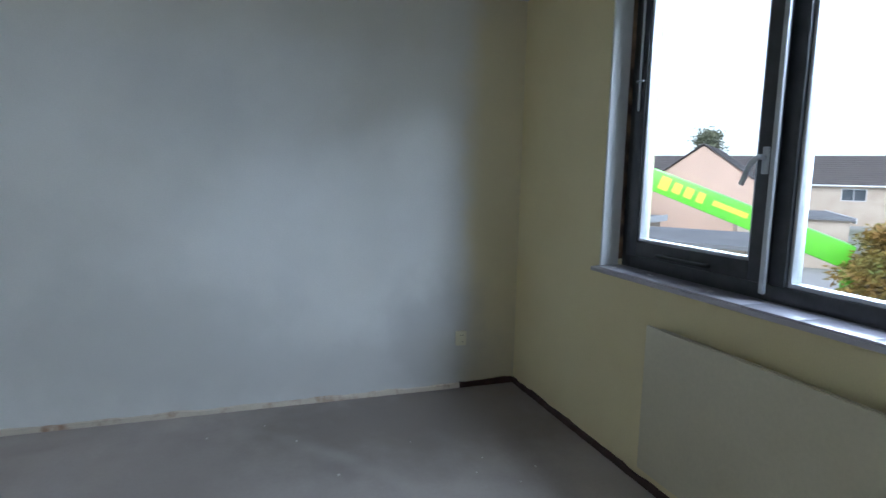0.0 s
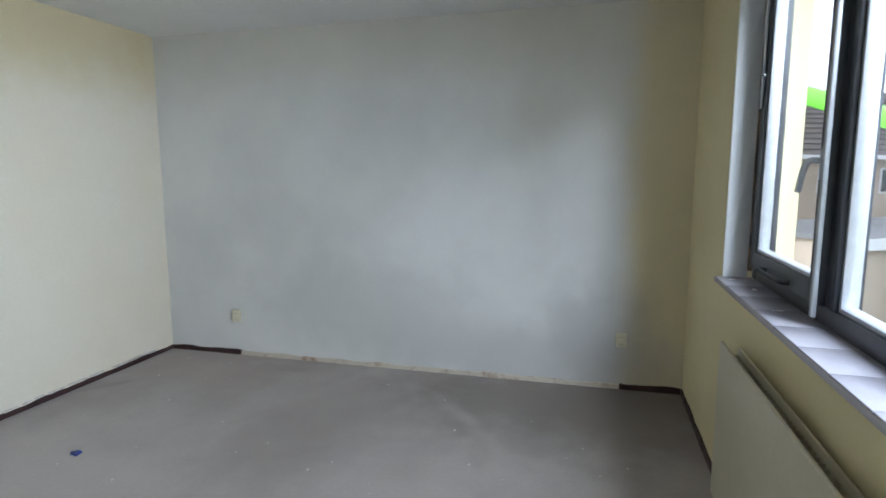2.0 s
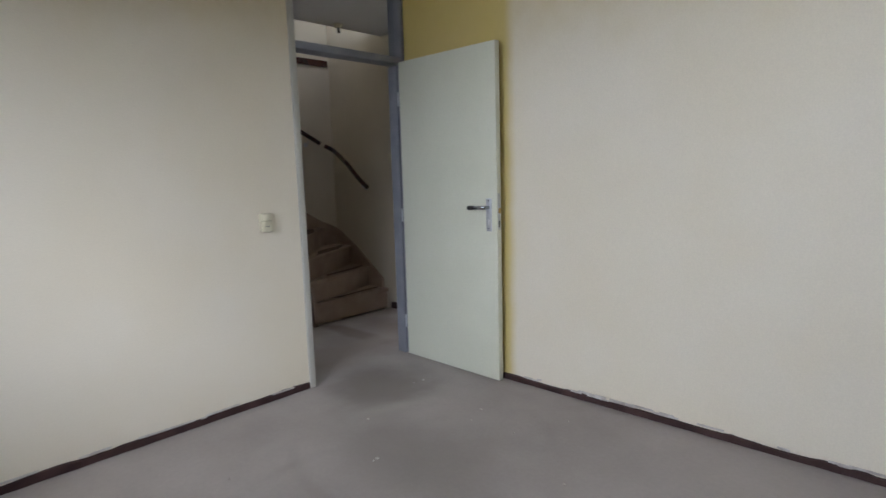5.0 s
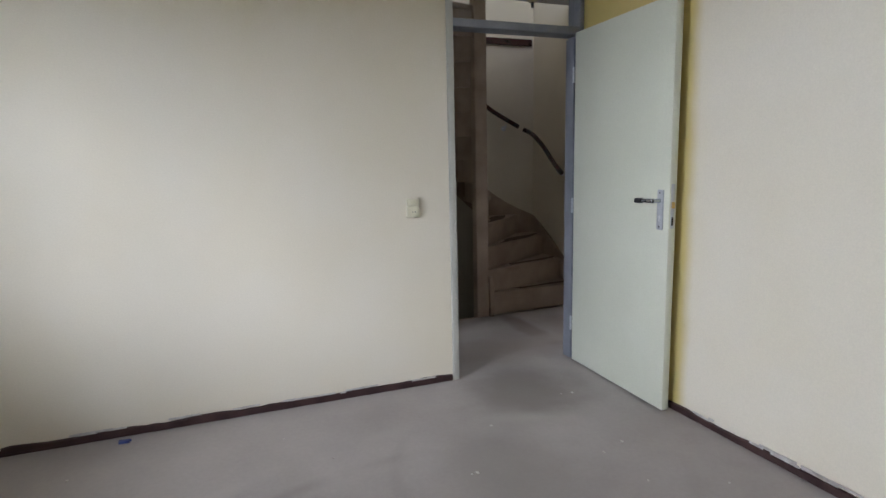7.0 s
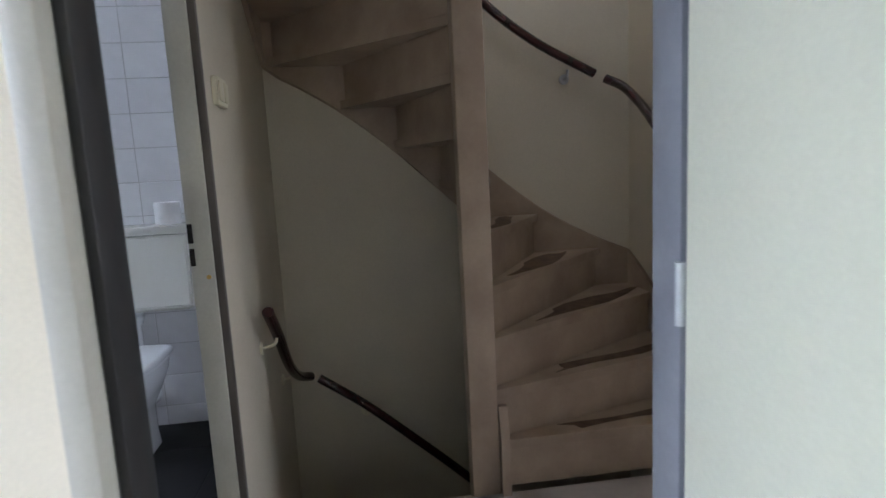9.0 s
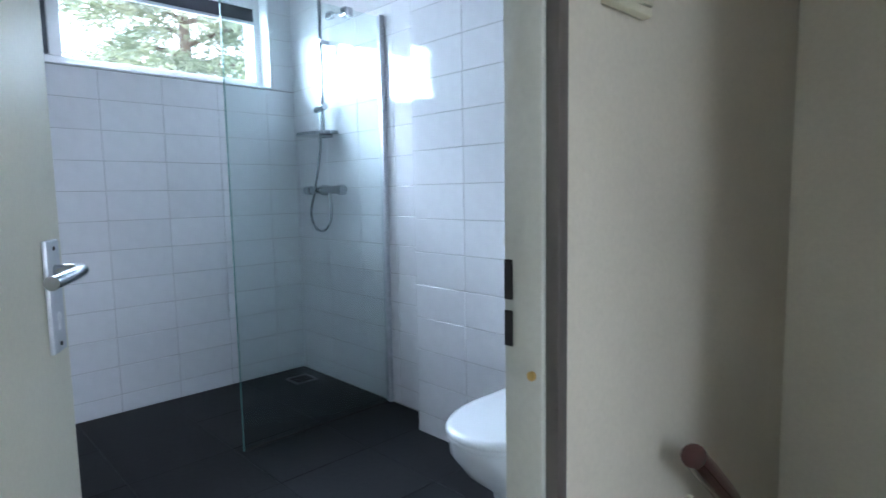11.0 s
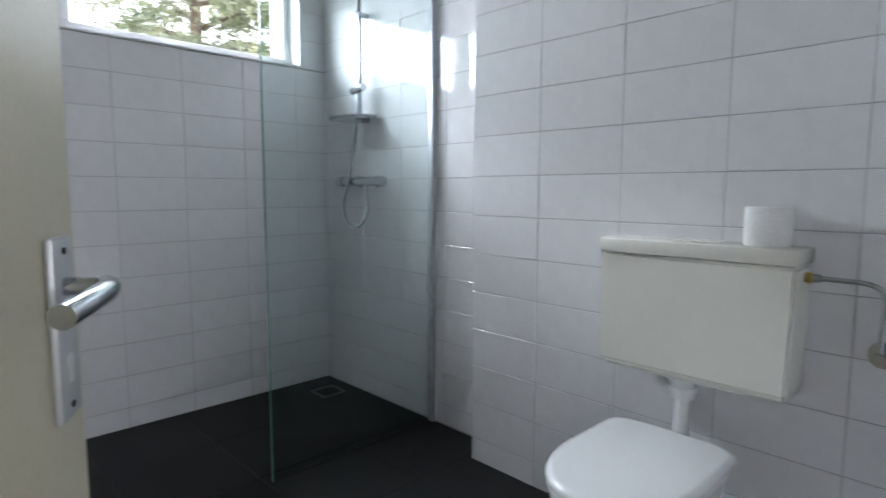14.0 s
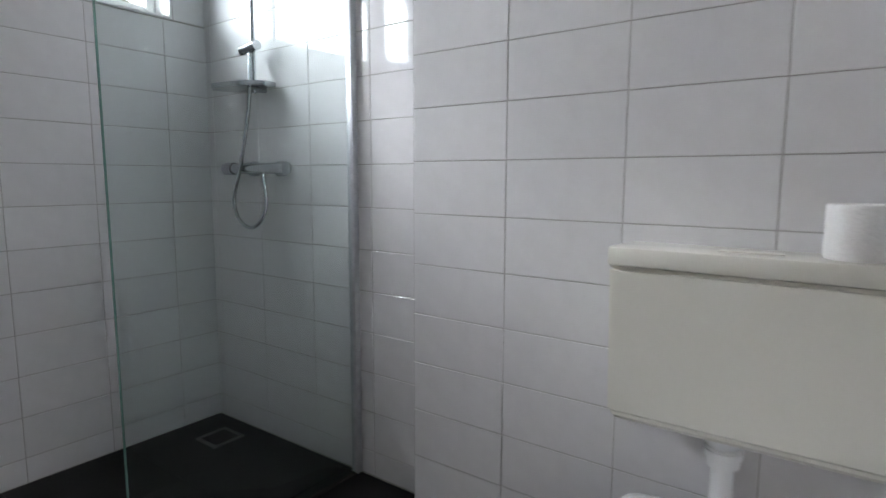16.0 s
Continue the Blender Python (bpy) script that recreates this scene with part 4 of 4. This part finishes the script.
part("frame", boxes((-2.215, -2.065, 0.235, 0.25, -0.018, -0.0115), (-2.215, -2.065, 0.37, 0.385, -0.018, -0.0115), (-2.215, -2.20, 0.25, 0.37, -0.018, -0.0115), (-2.08, -2.065, 0.25, 0.37, -0.018, -0.0115)), DRAIN, dr)
for i in range(6):
    part("slat", boxes((-2.198, -2.082, 0.257 + i * 0.019, 0.266 + i * 0.019, -0.018, -0.0125)), HOLE, dr)

# ---- toilet ----
TX = -2.145
toi = thing("toilet", "white ceramic toilet with a closed lid below the cistern", "toilet")


def oval(cx, cy, lx, wy, z, square=0.35, n=28):
    """Rounded outline: blunt at the back (-x), round at the front (+x)."""
    pts = []
    for k in range(n):
        a = 2 * math.pi * k / n
        c, s = math.cos(a), math.sin(a)
        p = 1.0 if c > 0 else square
        x = cx + lx * math.copysign(abs(c) ** p, c)
        y = cy + wy * math.copysign(abs(s) ** (0.85 if c > 0 else 0.6), s)
        pts.append(Vector((x, y, z)))
    return pts


CY = 2.36
bm = bmesh.new()
loft(bm, [oval(-1.84, CY, 0.16, 0.10, -0.018), oval(-1.84, CY, 0.15, 0.095, 0.05), oval(-1.83, CY, 0.15, 0.10, 0.18), oval(-1.79, CY, 0.22, 0.145, 0.27), oval(-1.765, CY, 0.255, 0.18, 0.35), oval(-1.765, CY, 0.26, 0.185, 0.395)])
part("bowl", bm, CERAMIC, toi, smooth=50)
bm = bmesh.new()
loft(bm, [oval(-1.765, CY, 0.262, 0.188, 0.397), oval(-1.765, CY, 0.265, 0.191, 0.404), oval(-1.765, CY, 0.262, 0.188, 0.412)])
part("seat", bm, WHITE_PLASTIC, toi, smooth=50)
bm = bmesh.new()
loft(bm, [oval(-1.765, CY, 0.265, 0.191, 0.414, 0.16), oval(-1.765, CY, 0.268, 0.194, 0.422, 0.16), oval(-1.765, CY, 0.262, 0.188, 0.434, 0.16), oval(-1.767, CY, 0.245, 0.172, 0.439, 0.16)])
part("lid", bm, WHITE_PLASTIC, toi, "smooth white closed lid", 50)
for yy in (CY - 0.07, CY + 0.07):
    part("hinge", made(rod, (-2.012, yy - 0.02, 0.418), (-2.012, yy + 0.02, 0.418), 0.011), WHITE_PLASTIC, toi)
part("outlet", made(rod, (TX, CY, 0.15), (-1.93, CY, 0.17), 0.052), CERAMIC, toi)

cis = thing("cistern", "aged white plastic wall-hung toilet cistern", "cistern")
bm = bmesh.new()
C0, C1 = 2.115, 2.655
loft(bm, [[Vector((TX + 0.001, C0 + 0.020, 0.598)), Vector((-2.025, C0 + 0.020, 0.592)), Vector((-2.025, C1 - 0.020, 0.592)), Vector((TX + 0.001, C1 - 0.020, 0.598))],
          [Vector((TX + 0.001, C0 + 0.005, 0.618)), Vector((-1.999, C0 + 0.006, 0.614)), Vector((-1.999, C1 - 0.006, 0.614)), Vector((TX + 0.001, C1 - 0.005, 0.618))],
          [Vector((TX + 0.001, C0, 0.955)), Vector((-1.995, C0, 0.955)), Vector((-1.995, C1, 0.955)), Vector((TX + 0.001, C1, 0.955))]])
bmesh.ops.bevel(bm, geom=list(bm.edges), offset=0.008, segments=2, affect="EDGES")
part("tank", bm, CISTERN, cis)
bm = bmesh.new()
box(bm, TX + 0.001, -1.990, C0 - 0.003, C1 + 0.003, 0.957, 1.000, 0.007)
part("lid", bm, CISTERN, cis, "cream cistern lid")
part("push_plate", boxes((-2.10, -2.03, 2.33, 2.45, 1.000, 1.004), bevel=0.0015), CISTERN, cis)
bm = bmesh.new()
rod(bm, (-2.07, CY, 0.30), (-2.07, CY, 0.61), 0.024)
rod(bm, (-2.07, CY, 0.530), (-2.07, CY, 0.572), 0.036)
rod(bm, (-2.07, CY, 0.552), (-2.07, CY, 0.566), 0.041)
rod(bm, (-2.07, CY, 0.572), (-2.07, CY, 0.596), 0.034, 0.052)
tube(bm, [(-2.07, CY, 0.31), (-2.065, CY, 0.28), (-2.02, CY, 0.27), (-1.98, CY, 0.27)], 0.024)
part("flush_pipe", bm, WHITE_PLASTIC, cis, "white plastic flush pipe")
bm = bmesh.new()
tube(bm, [(-2.08, C1 + 0.02, 0.925), (-2.08, C1 + 0.08, 0.925), (-2.082, 2.795, 0.920), (-2.085, 2.82, 0.89), (-2.085, 2.82, 0.80), (-2.085, 2.82, 0.745)], 0.0065, 10, 8)
part("supply_pipe", bm, CHROME, cis, "bent chrome supply pipe")
part("union", made(rod, (-2.08, C1 - 0.002, 0.925), (-2.08, C1 + 0.016, 0.925), 0.014), BRASS, cis, "brass union")
part("nut", made(rod, (-2.08, C1 + 0.016, 0.925), (-2.08, C1 + 0.034, 0.925), 0.011, seg=6), CHROME, cis)
va = part("stop_valve", made(rod, (TX, 2.82, 0.742), (TX + 0.012, 2.82, 0.742), 0.034), CHROME, cis, "chrome stop valve rosette")
part("valve_knob", made(rod, (TX + 0.012, 2.82, 0.742), (TX + 0.075, 2.82, 0.742), 0.015), CHROME, va)

roll = thing("toilet_roll", "white toilet paper roll standing on the cistern", "toilet roll")
bm = bmesh.new()
RC = Vector((-2.065, 2.565, 0.0))
for ra, rb, z0_, z1_ in ((0.057, 0.021, 1.001, 1.104),):
    n = 36
    o = [[Vector((RC.x + r * math.cos(2 * math.pi * k / n), RC.y + r * math.sin(2 * math.pi * k / n), z)) for k in range(n)] for r, z in ((ra - 0.002, z0_), (ra, z0_ + 0.004), (ra, z1_ - 0.004), (ra - 0.003, z1_), (rb, z1_), (rb, z0_))]
    vs = [[bm.verts.new(c) for c in r] for r in o]
    for a, b in zip(vs, vs[1:] + vs[:1]):
        for k in range(n):
            bm.faces.new((a[k], a[(k + 1) % n], b[(k + 1) % n], b[k]))
part("paper", bm, PAPER, roll, smooth=50)
part("core", made(rod, (RC.x, RC.y, 1.001), (RC.x, RC.y, 1.087), 0.0205), surface("grey_cardboard", (0.25, 0.20, 0.15)), roll, "cardboard core")

ph = thing("paper_holder", "chrome toilet paper holder on the tiled wall", "paper holder")
part("plate", boxes((-1.99, -1.94, BATHY - 0.010, BATHY - 0.001, 0.43, 0.50), bevel=0.003), CHROME, ph)
part("cover", boxes((-2.02, -1.91, BATHY - 0.045, BATHY - 0.010, 0.488, 0.50), bevel=0.003), CHROME, ph)
part("arm", made(tube, [(-1.965, BATHY - 0.010, 0.46), (-1.965, BATHY - 0.045, 0.46), (-1.945, BATHY - 0.055, 0.46), (-1.86, BATHY - 0.055, 0.46)], 0.006), CHROME, ph)

# ---- bits on the bedroom floor ----
scrap = thing("plastic_scrap", "small crumpled blue plastic scrap on the floor", "scrap")
bm = bmesh.new()
loft(bm, [[Vector((2.40, 3.17, 0.001)), Vector((2.45, 3.18, 0.001)), Vector((2.455, 3.21, 0.001)), Vector((2.41, 3.22, 0.001))], [Vector((2.405, 3.175, 0.012)), Vector((2.44, 3.185, 0.016)), Vector((2.45, 3.205, 0.010)), Vector((2.415, 3.213, 0.018))]])
part("scrap", bm, BLUE, scrap)
scrap2 = thing("plastic_scrap", "small blue plastic scrap beside the skirting", "scrap")
bm = bmesh.new()
loft(bm, [[Vector((0.06, 1.36, 0.001)), Vector((0.09, 1.365, 0.001)), Vector((0.095, 1.41, 0.001)), Vector((0.065, 1.42, 0.001))], [Vector((0.065, 1.365, 0.012)), Vector((0.085, 1.37, 0.010)), Vector((0.09, 1.405, 0.014)), Vector((0.07, 1.41, 0.012))]])
part("scrap", bm, BLUE, scrap2)
rnd = random.Random(11)
bm = bmesh.new()
for _ in range(70):
    x, y, s = 0.3 + 3.6 * rnd.random(), 0.3 + 3.4 * rnd.random(), 0.003 + 0.006 * rnd.random()
    box(bm, x - s, x + s, y - s * 0.7, y + s * 0.7, 0.0005, 0.003, 0.0, None)
tagged(part("plaster_crumbs", bm, FLAKE), "tiny plaster crumbs scattered on the screed", "crumbs", kind="stuff")

# ---- outside ----
GZ = -2.9
structure("ground", made(box, -900, 900, -900, 900, GZ - 0.3, GZ), GROUND, "gardens and paving far below the windows", "ground")


def house(name, label, m, w, d, eave, ridge, wallmat, windows, chimney=False, dormer=False):
    """A row house: origin at the middle of its front at ground level, front facing local -y, ridge along x."""
    h = thing(name, label, "house")
    bm = bmesh.new()
    box(bm, -w / 2, w / 2, 0, d, 0, eave)
    loft(bm, [[Vector((-w / 2, 0, eave)), Vector((-w / 2, d, eave)), Vector((-w / 2, d / 2, ridge))], [Vector((w / 2, 0, eave)), Vector((w / 2, d, eave)), Vector((w / 2, d / 2, ridge))]])
    part("wall", bm, wallmat, h, smooth=None)
    for sgn in (0, 1):
        bm = bmesh.new()
        n = 14
        for k in range(n):   # overlapping courses of tiles
            t0, t1 = k / n, (k + 1.15) / n
            ya, yb = -0.35 + (d / 2 + 0.35) * t0, -0.35 + (d / 2 + 0.35) * min(1, t1)
            za, zb = eave - 0.2 + (ridge + 0.12 - eave + 0.2) * t0, eave - 0.2 + (ridge + 0.12 - eave + 0.2) * min(1, t1)
            if sgn:
                ya, yb = d - ya, d - yb
            loft(bm, [[Vector((x, ya, za + 0.10)), Vector((x, yb, zb + 0.03)), Vector((x, yb, zb - 0.03)), Vector((x, ya, za))] for x in (-w / 2 - 0.15, w / 2 + 0.15)])
        part("roof", bm, ROOFTILE, h, smooth=None)
    part("gutter", boxes((-w / 2 - 0.15, w / 2 + 0.15, -0.50, -0.36, eave - 0.28, eave - 0.12)), WHITEPAINT, h, "white gutter board")
    for x, z, ww, hh in windows:
        wi = part("window", boxes((x - ww / 2, x + ww / 2, -0.03, 0.05, z, z + hh)), WHITEPAINT, h, "white framed window")
        part("pane", boxes((x - ww / 2 + 0.07, x - 0.03, -0.04, -0.02, z + 0.07, z + hh - 0.07), (x + 0.03, x + ww / 2 - 0.07, -0.04, -0.02, z + 0.07, z + hh - 0.07)), DARKGLASS, wi)
    if chimney:
        part("chimney", boxes((w * 0.22, w * 0.22 + 0.7, d / 2 - 0.3, d / 2 + 0.3, ridge - 0.6, ridge + 0.9)), BRICK, h)
    if dormer:
        dm = part("dormer", boxes((-1.3, 1.3, 0.6, d / 2, eave + 0.4, eave + 2.0)), WHITEPAINT, h, "white dormer")
        part("pane", boxes((-1.1, 1.1, 0.57, 0.61, eave + 0.75, eave + 1.75)), DARKGLASS, dm)
    h.matrix_world = m
    return h


house("row_house", "buff brick row house with a tiled roof and high windows", pose(27, -11.5, GZ, 0, 0, -62), 24, 9, 5.1, 8.0, BRICK, [(x, 3.5, 1.7, 1.0) for x in (-10, -7, -3.5, -0.5, 3, 6, 9.5)] + [(x, 0.9, 1.9, 1.2) for x in (-9, -3, 3, 9)])
house("row_house", "long buff brick row house with a chimney", pose(44, -58, GZ, 0, 0, -142), 46, 9, 4.4, 7.4, BRICK, [(x, 2.6, 2.2, 1.3) for x in (-14, -9, -4, 1, 6, 11)], chimney=True)
house("gable_house", "house with a peach rendered gable and dark roof", pose(39.3, -30.4, GZ, 0, 0, 128), 8, 7.5, 4.2, 6.9, PEACH, [(0, 2.8, 1.4, 1.2)])
house("dormer_house", "dark-roofed house with a white dormer", pose(43.5, -26.0, GZ, 0, 0, -60), 10, 9, 5.0, 7.9, BRICK, [(-2, 2.4, 1.6, 1.2), (2, 2.4, 1.6, 1.2)], chimney=True, dormer=True)


def shed(m, w, d, h, label):
    s = thing("garden_shed", label, "shed", "flat-roofed sheds")
    part("wall", boxes((-w / 2, w / 2, 0, d, 0, h)), BRICK, s, smooth=None)
    part("roof", boxes((-w / 2 - 0.2, w / 2 + 0.2, -0.2, d + 0.2, h, h + 0.12)), BITUMEN, s, smooth=None)
    part("fascia", boxes((-w / 2 - 0.23, w / 2 + 0.23, -0.24, -0.2, h - 0.12, h + 0.16)), WHITEPAINT, s, "white roof edge", None)
    part("door", boxes((-0.9, 0.9, -0.05, 0.01, 0.02, h - 0.3)), WHITEPAINT, s)
    s.matrix_world = m


shed(pose(19, -11, GZ, 0, 0, -60), 12, 5, 2.6, "low flat-roofed garage with a white roof edge")
shed(pose(14.5, -13.5, GZ, 0, 0, -50), 5, 4, 2.4, "flat-roofed garden shed with a white roof edge")
shed(pose(24, -30, GZ, 0, 0, -45), 9, 5, 2.5, "flat-roofed garden shed with a white roof edge")

crane = thing("crane", "lime green hydraulic crane boom with yellow lettering bars", "crane")
A, B = Vector((16.4, -1.5, 4.3)), Vector((7.6, -8.2, 0.15))
D = (B - A)
q = D.to_track_quat("X", "Z").to_matrix().to_4x4()


def boom(x0, x1, hw, hz):
    bm = made(box, x0, x1, -hw, hw, -hz, hz, 0.03)
    bmesh.ops.transform(bm, matrix=Matrix.Translation(A) @ q, verts=bm.verts)
    return bm


LL = D.length
bo = part("boom", boom(0, LL * 0.62, 0.14, 0.17), LIME, crane)
part("boom_section", boom(LL * 0.55, LL, 0.17, 0.21), LIME, crane)
for i, (u, ww, hh) in enumerate(((0.715, 0.20, 0.13), (0.737, 0.16, 0.10), (0.757, 0.16, 0.10), (0.777, 0.14, 0.10), (0.825, 0.65, 0.05), (0.885, 0.5, 0.04))):
    bm = bmesh.new()
    box(bm, u * LL - ww / 2, u * LL + ww / 2, -0.004, 0.004, -hh, hh)
    bmesh.ops.transform(bm, matrix=Matrix.Translation(A) @ q @ Matrix.Translation((0, -0.174, 0.02)), verts=bm.verts)
    part("lettering_bar", bm, LEMON, bo, "yellow lettering bar")
cb = part("base", boxes((6.6, 8.4, -9.6, -7.6, GZ, GZ + 1.2), bevel=0.05), LIME, crane)
part("mast", made(rod, (7.6, -8.5, GZ + 1.2), (7.62, -8.22, 0.1), 0.16), LIME, cb)


# ---- trees ----
def leaf_mesh(centres, per, size, spread, rnd, flat):
    vs, fs = [], []
    for c, direction in centres:
        for _ in range(per):
            p = c + Vector((rnd.gauss(0, spread), rnd.gauss(0, spread), rnd.gauss(0, spread * 0.55)))
            u = (direction + Vector((rnd.uniform(-1, 1), rnd.uniform(-1, 1), rnd.uniform(-0.7, 0.5))) * 0.9).normalized() * size * rnd.uniform(0.6, 1.5)
            v = u.cross(Vector((rnd.uniform(-1, 1), rnd.uniform(-1, 1), rnd.uniform(-1, 1)))).normalized() * size * flat
            k = len(vs)
            vs += [p - v * 0.6, p + u * 0.5 - v, p + u, p + u * 0.5 + v]
            fs.append((k, k + 1, k + 2, k + 3))
    return vs, fs


def conifer(label, at, height, radius, limbs, per, size, seed, first=0.25, mat=None):
    rnd = random.Random(seed)
    t = thing("conifer_tree", label, "tree")
    at = Vector(at)
    bm = bmesh.new()
    rod(bm, at, at + Vector((0.05, 0.05, height * 0.5)), 0.20, 0.13)
    rod(bm, at + Vector((0.05, 0.05, height * 0.5)), at + Vector((0, 0, height)), 0.13, 0.03)
    part("trunk", bm, BARK, t)
    centres = []
    bm = bmesh.new()
    for i in range(limbs):
        f = first + (1 - first) * (i + rnd.random()) / limbs
        a = rnd.uniform(0, 2 * math.pi)
        L = radius * (1.08 - f) ** 0.7 * rnd.uniform(0.75, 1.15)
        o = at + Vector((0, 0, height * f))
        pts = [o, o + Vector((math.cos(a) * L * 0.5, math.sin(a) * L * 0.5, 0.10 * L)), o + Vector((math.cos(a) * L, math.sin(a) * L, -0.16 * L))]
        path = smooth_path(pts, 6)
        for p0, p1, r0 in zip(path, path[1:], (0.045, 0.042, 0.038, 0.034, 0.03, 0.026, 0.022, 0.018, 0.015, 0.012, 0.01, 0.008)):
            rod(bm, p0, p1, r0, r0 * 0.85, 6)
        out = Vector((math.cos(a), math.sin(a), -0.15))
        side = Vector((-math.sin(a), math.cos(a), 0))
        for k, p in enumerate(path[2:]):
            for s in (-1, -0.5, 0, 0.5, 1):
                wdt = 0.34 * L * (1 - k / 14) * 0.6
                centres.append((p + side * s * wdt * rnd.uniform(0.5, 1.1) + Vector((0, 0, -0.08 * abs(s))), (out + side * s * 0.9).normalized()))
    part("limbs", bm, BARK, t)
    vs, fs = leaf_mesh(centres, per, size, size * 1.1, rnd, 0.16)
    me = bpy.data.meshes.new("needles")
    me.from_pydata(vs, [], fs)
    me.materials.append(mat or NEEDLES)
    ob = new("crown", me)
    ob.parent = t
    return t


conifer("large spreading conifer with drooping light green branches", (-3.7, -5.4, GZ), 8.8, 3.6, 46, 20, 0.115, 3, 0.30)
conifer("distant dark conifer above the roofs", (51.5, -46.7, GZ), 9.8, 1.3, 26, 5, 0.5, 4, 0.2)
conifer("autumn-coloured garden shrub beside the crane", (6.9, -8.1, GZ), 3.7, 1.5, 26, 12, 0.12, 6, 0.15, AUTUMN)

# ---- tiling, piece by piece ----
TW, TH, JOINT, DEEP = 0.331, 0.160, 0.0022, 0.008
Z0 = -0.079
tile_meshes = {}


def tile_mesh(w, h, material):
    """One glazed tile in its own plane: x across, y up, z out, with a soft edge."""
    key = (round(w, 4), round(h, 4), material.name)
    if key not in tile_meshes:
        e = min(0.0016, w / 5, h / 5)
        v = [(x, y, 0) for x, y in ((0, 0), (w, 0), (w, h), (0, h))] + [(x, y, DEEP - 0.0012) for x, y in ((0, 0), (w, 0), (w, h), (0, h))] + [(x, y, DEEP) for x, y in ((e, e), (w - e, e), (w - e, h - e), (e, h - e))]
        f = [(8, 9, 10, 11)] + [(a, (a + 1) % 4, 4 + (a + 1) % 4, 4 + a) for a in range(4)] + [(4 + a, 4 + (a + 1) % 4, 8 + (a + 1) % 4, 8 + a) for a in range(4)]
        me = bpy.data.meshes.new("tile")
        me.from_pydata(v, [], f)
        me.materials.append(material)
        tile_meshes[key] = me
    return tile_meshes[key]


def tiling(name, label, m, u0, u1, z0, z1, ustart, material=TILE, tw=TW, th=TH, zstart=Z0, hole=None, kind_="wall tiles"):
    """Tiles laid on the plane m (local x across, y up, z out of the wall) over u0..u1, z0..z1."""
    p = tagged(new(name), label, kind_, kind="structure")
    p.matrix_world = m
    rnd = random.Random(len(name))
    k0 = math.floor((u0 - ustart) / tw)
    for i in range(k0, k0 + 60):
        a = ustart + i * tw
        if a > u1:
            break
        for j in range(0, 60):
            c = zstart + j * th
            if c > z1:
                break
            cells = [(max(a, u0), min(a + tw, u1), max(c, z0), min(c + th, z1))]
            if hole:
                h0, h1, g0, g1 = hole
                cut = []
                for x0, x1, y0, y1 in cells:
                    if x1 <= h0 or x0 >= h1 or y1 <= g0 or y0 >= g1:
                        cut.append((x0, x1, y0, y1))
                        continue
                    if y0 < g0:
                        cut.append((x0, x1, y0, g0))
                    if y1 > g1:
                        cut.append((x0, x1, g1, y1))
                    if x0 < h0:
                        cut.append((x0, h0, max(y0, g0), min(y1, g1)))
                    if x1 > h1:
                        cut.append((h1, x1, max(y0, g0), min(y1, g1)))
                cells = cut
            for x0, x1, y0, y1 in cells:
                w, h = x1 - x0 - JOINT, y1 - y0 - JOINT
                if w < 0.012 or h < 0.012:
                    continue
                ob = new("tile", tile_mesh(w, h, material))
                ob.parent = p
                ob.matrix_basis = Matrix.Translation((x0 + JOINT / 2, y0 + JOINT / 2, 0)) @ Euler((rnd.gauss(0, 0.0022), rnd.gauss(0, 0.0012), 0)).to_matrix().to_4x4()
    return p


def plane(origin, across, up):
    a, u = Vector(across), Vector(up)
    o = a.cross(u)
    m = Matrix((a, u, o)).transposed().to_4x4()
    m.translation = origin
    return m


# south wall: looks along +y, across runs along -x
tiling("tiles_south", "white glazed wall tiles with grey joints under the window", plane((0, 0.0505, 0), (-1, 0, 0), (0, 0, 1)), 0.103, 2.318, -0.02, TOP, 2.118 - 8 * 0.3165, tw=0.3165, hole=(0.395, 2.165, 1.835, 2.47))
# west wall of the shower and the boxed-out wall: look along +x, across runs along +y
tiling("tiles_shower", "white glazed wall tiles beside the shower", plane((-2.3185, 0, 0), (0, 1, 0), (0, 0, 1)), 0.06, 1.430, -0.02, TOP, 1.43 - 5 * TW)
tiling("tiles_pier", "white glazed wall tiles behind the toilet", plane((-2.1535, 0, 0), (0, 1, 0), (0, 0, 1)), 1.432, BATHY - 0.001, -0.02, TOP, 1.432, tw=0.3305)
tiling("tiles_return", "narrow white glazed tiles on the wall corner", plane((0, 1.4375, 0), (-1, 0, 0), (0, 0, -1)), 2.154, 2.310, -TOP, 0.02, 2.154, zstart=-TOP)
tiling("tiles_door_wall", "white glazed wall tiles beside the bathroom door", plane((0, BATHY + 0.0078, 0), (1, 0, 0), (0, 0, 1)), -2.144, -0.967, -0.02, TOP, -2.144)
tiling("tiles_door_head", "white glazed wall tiles above the bathroom door", plane((0, BATHY + 0.0078, 0), (1, 0, 0), (0, 0, 1)), -0.965, -0.11, 2.10, TOP, -2.144)
tiling("tiles_east", "white glazed wall tiles behind the bathroom door", plane((-0.1005, 0, 0), (0, -1, 0), (0, 0, 1)), -BATHY, -0.06, -0.02, TOP, -BATHY)
tiling("tiles_floor", "dark anthracite bathroom floor tiles", plane((0, 0, -0.0262), (1, 0, 0), (0, 1, 0)), -2.30, -0.11, 0.06, BATHY - 0.012, -2.30, SLATE, 0.45, 0.45, 0.06, kind_="floor tiles")
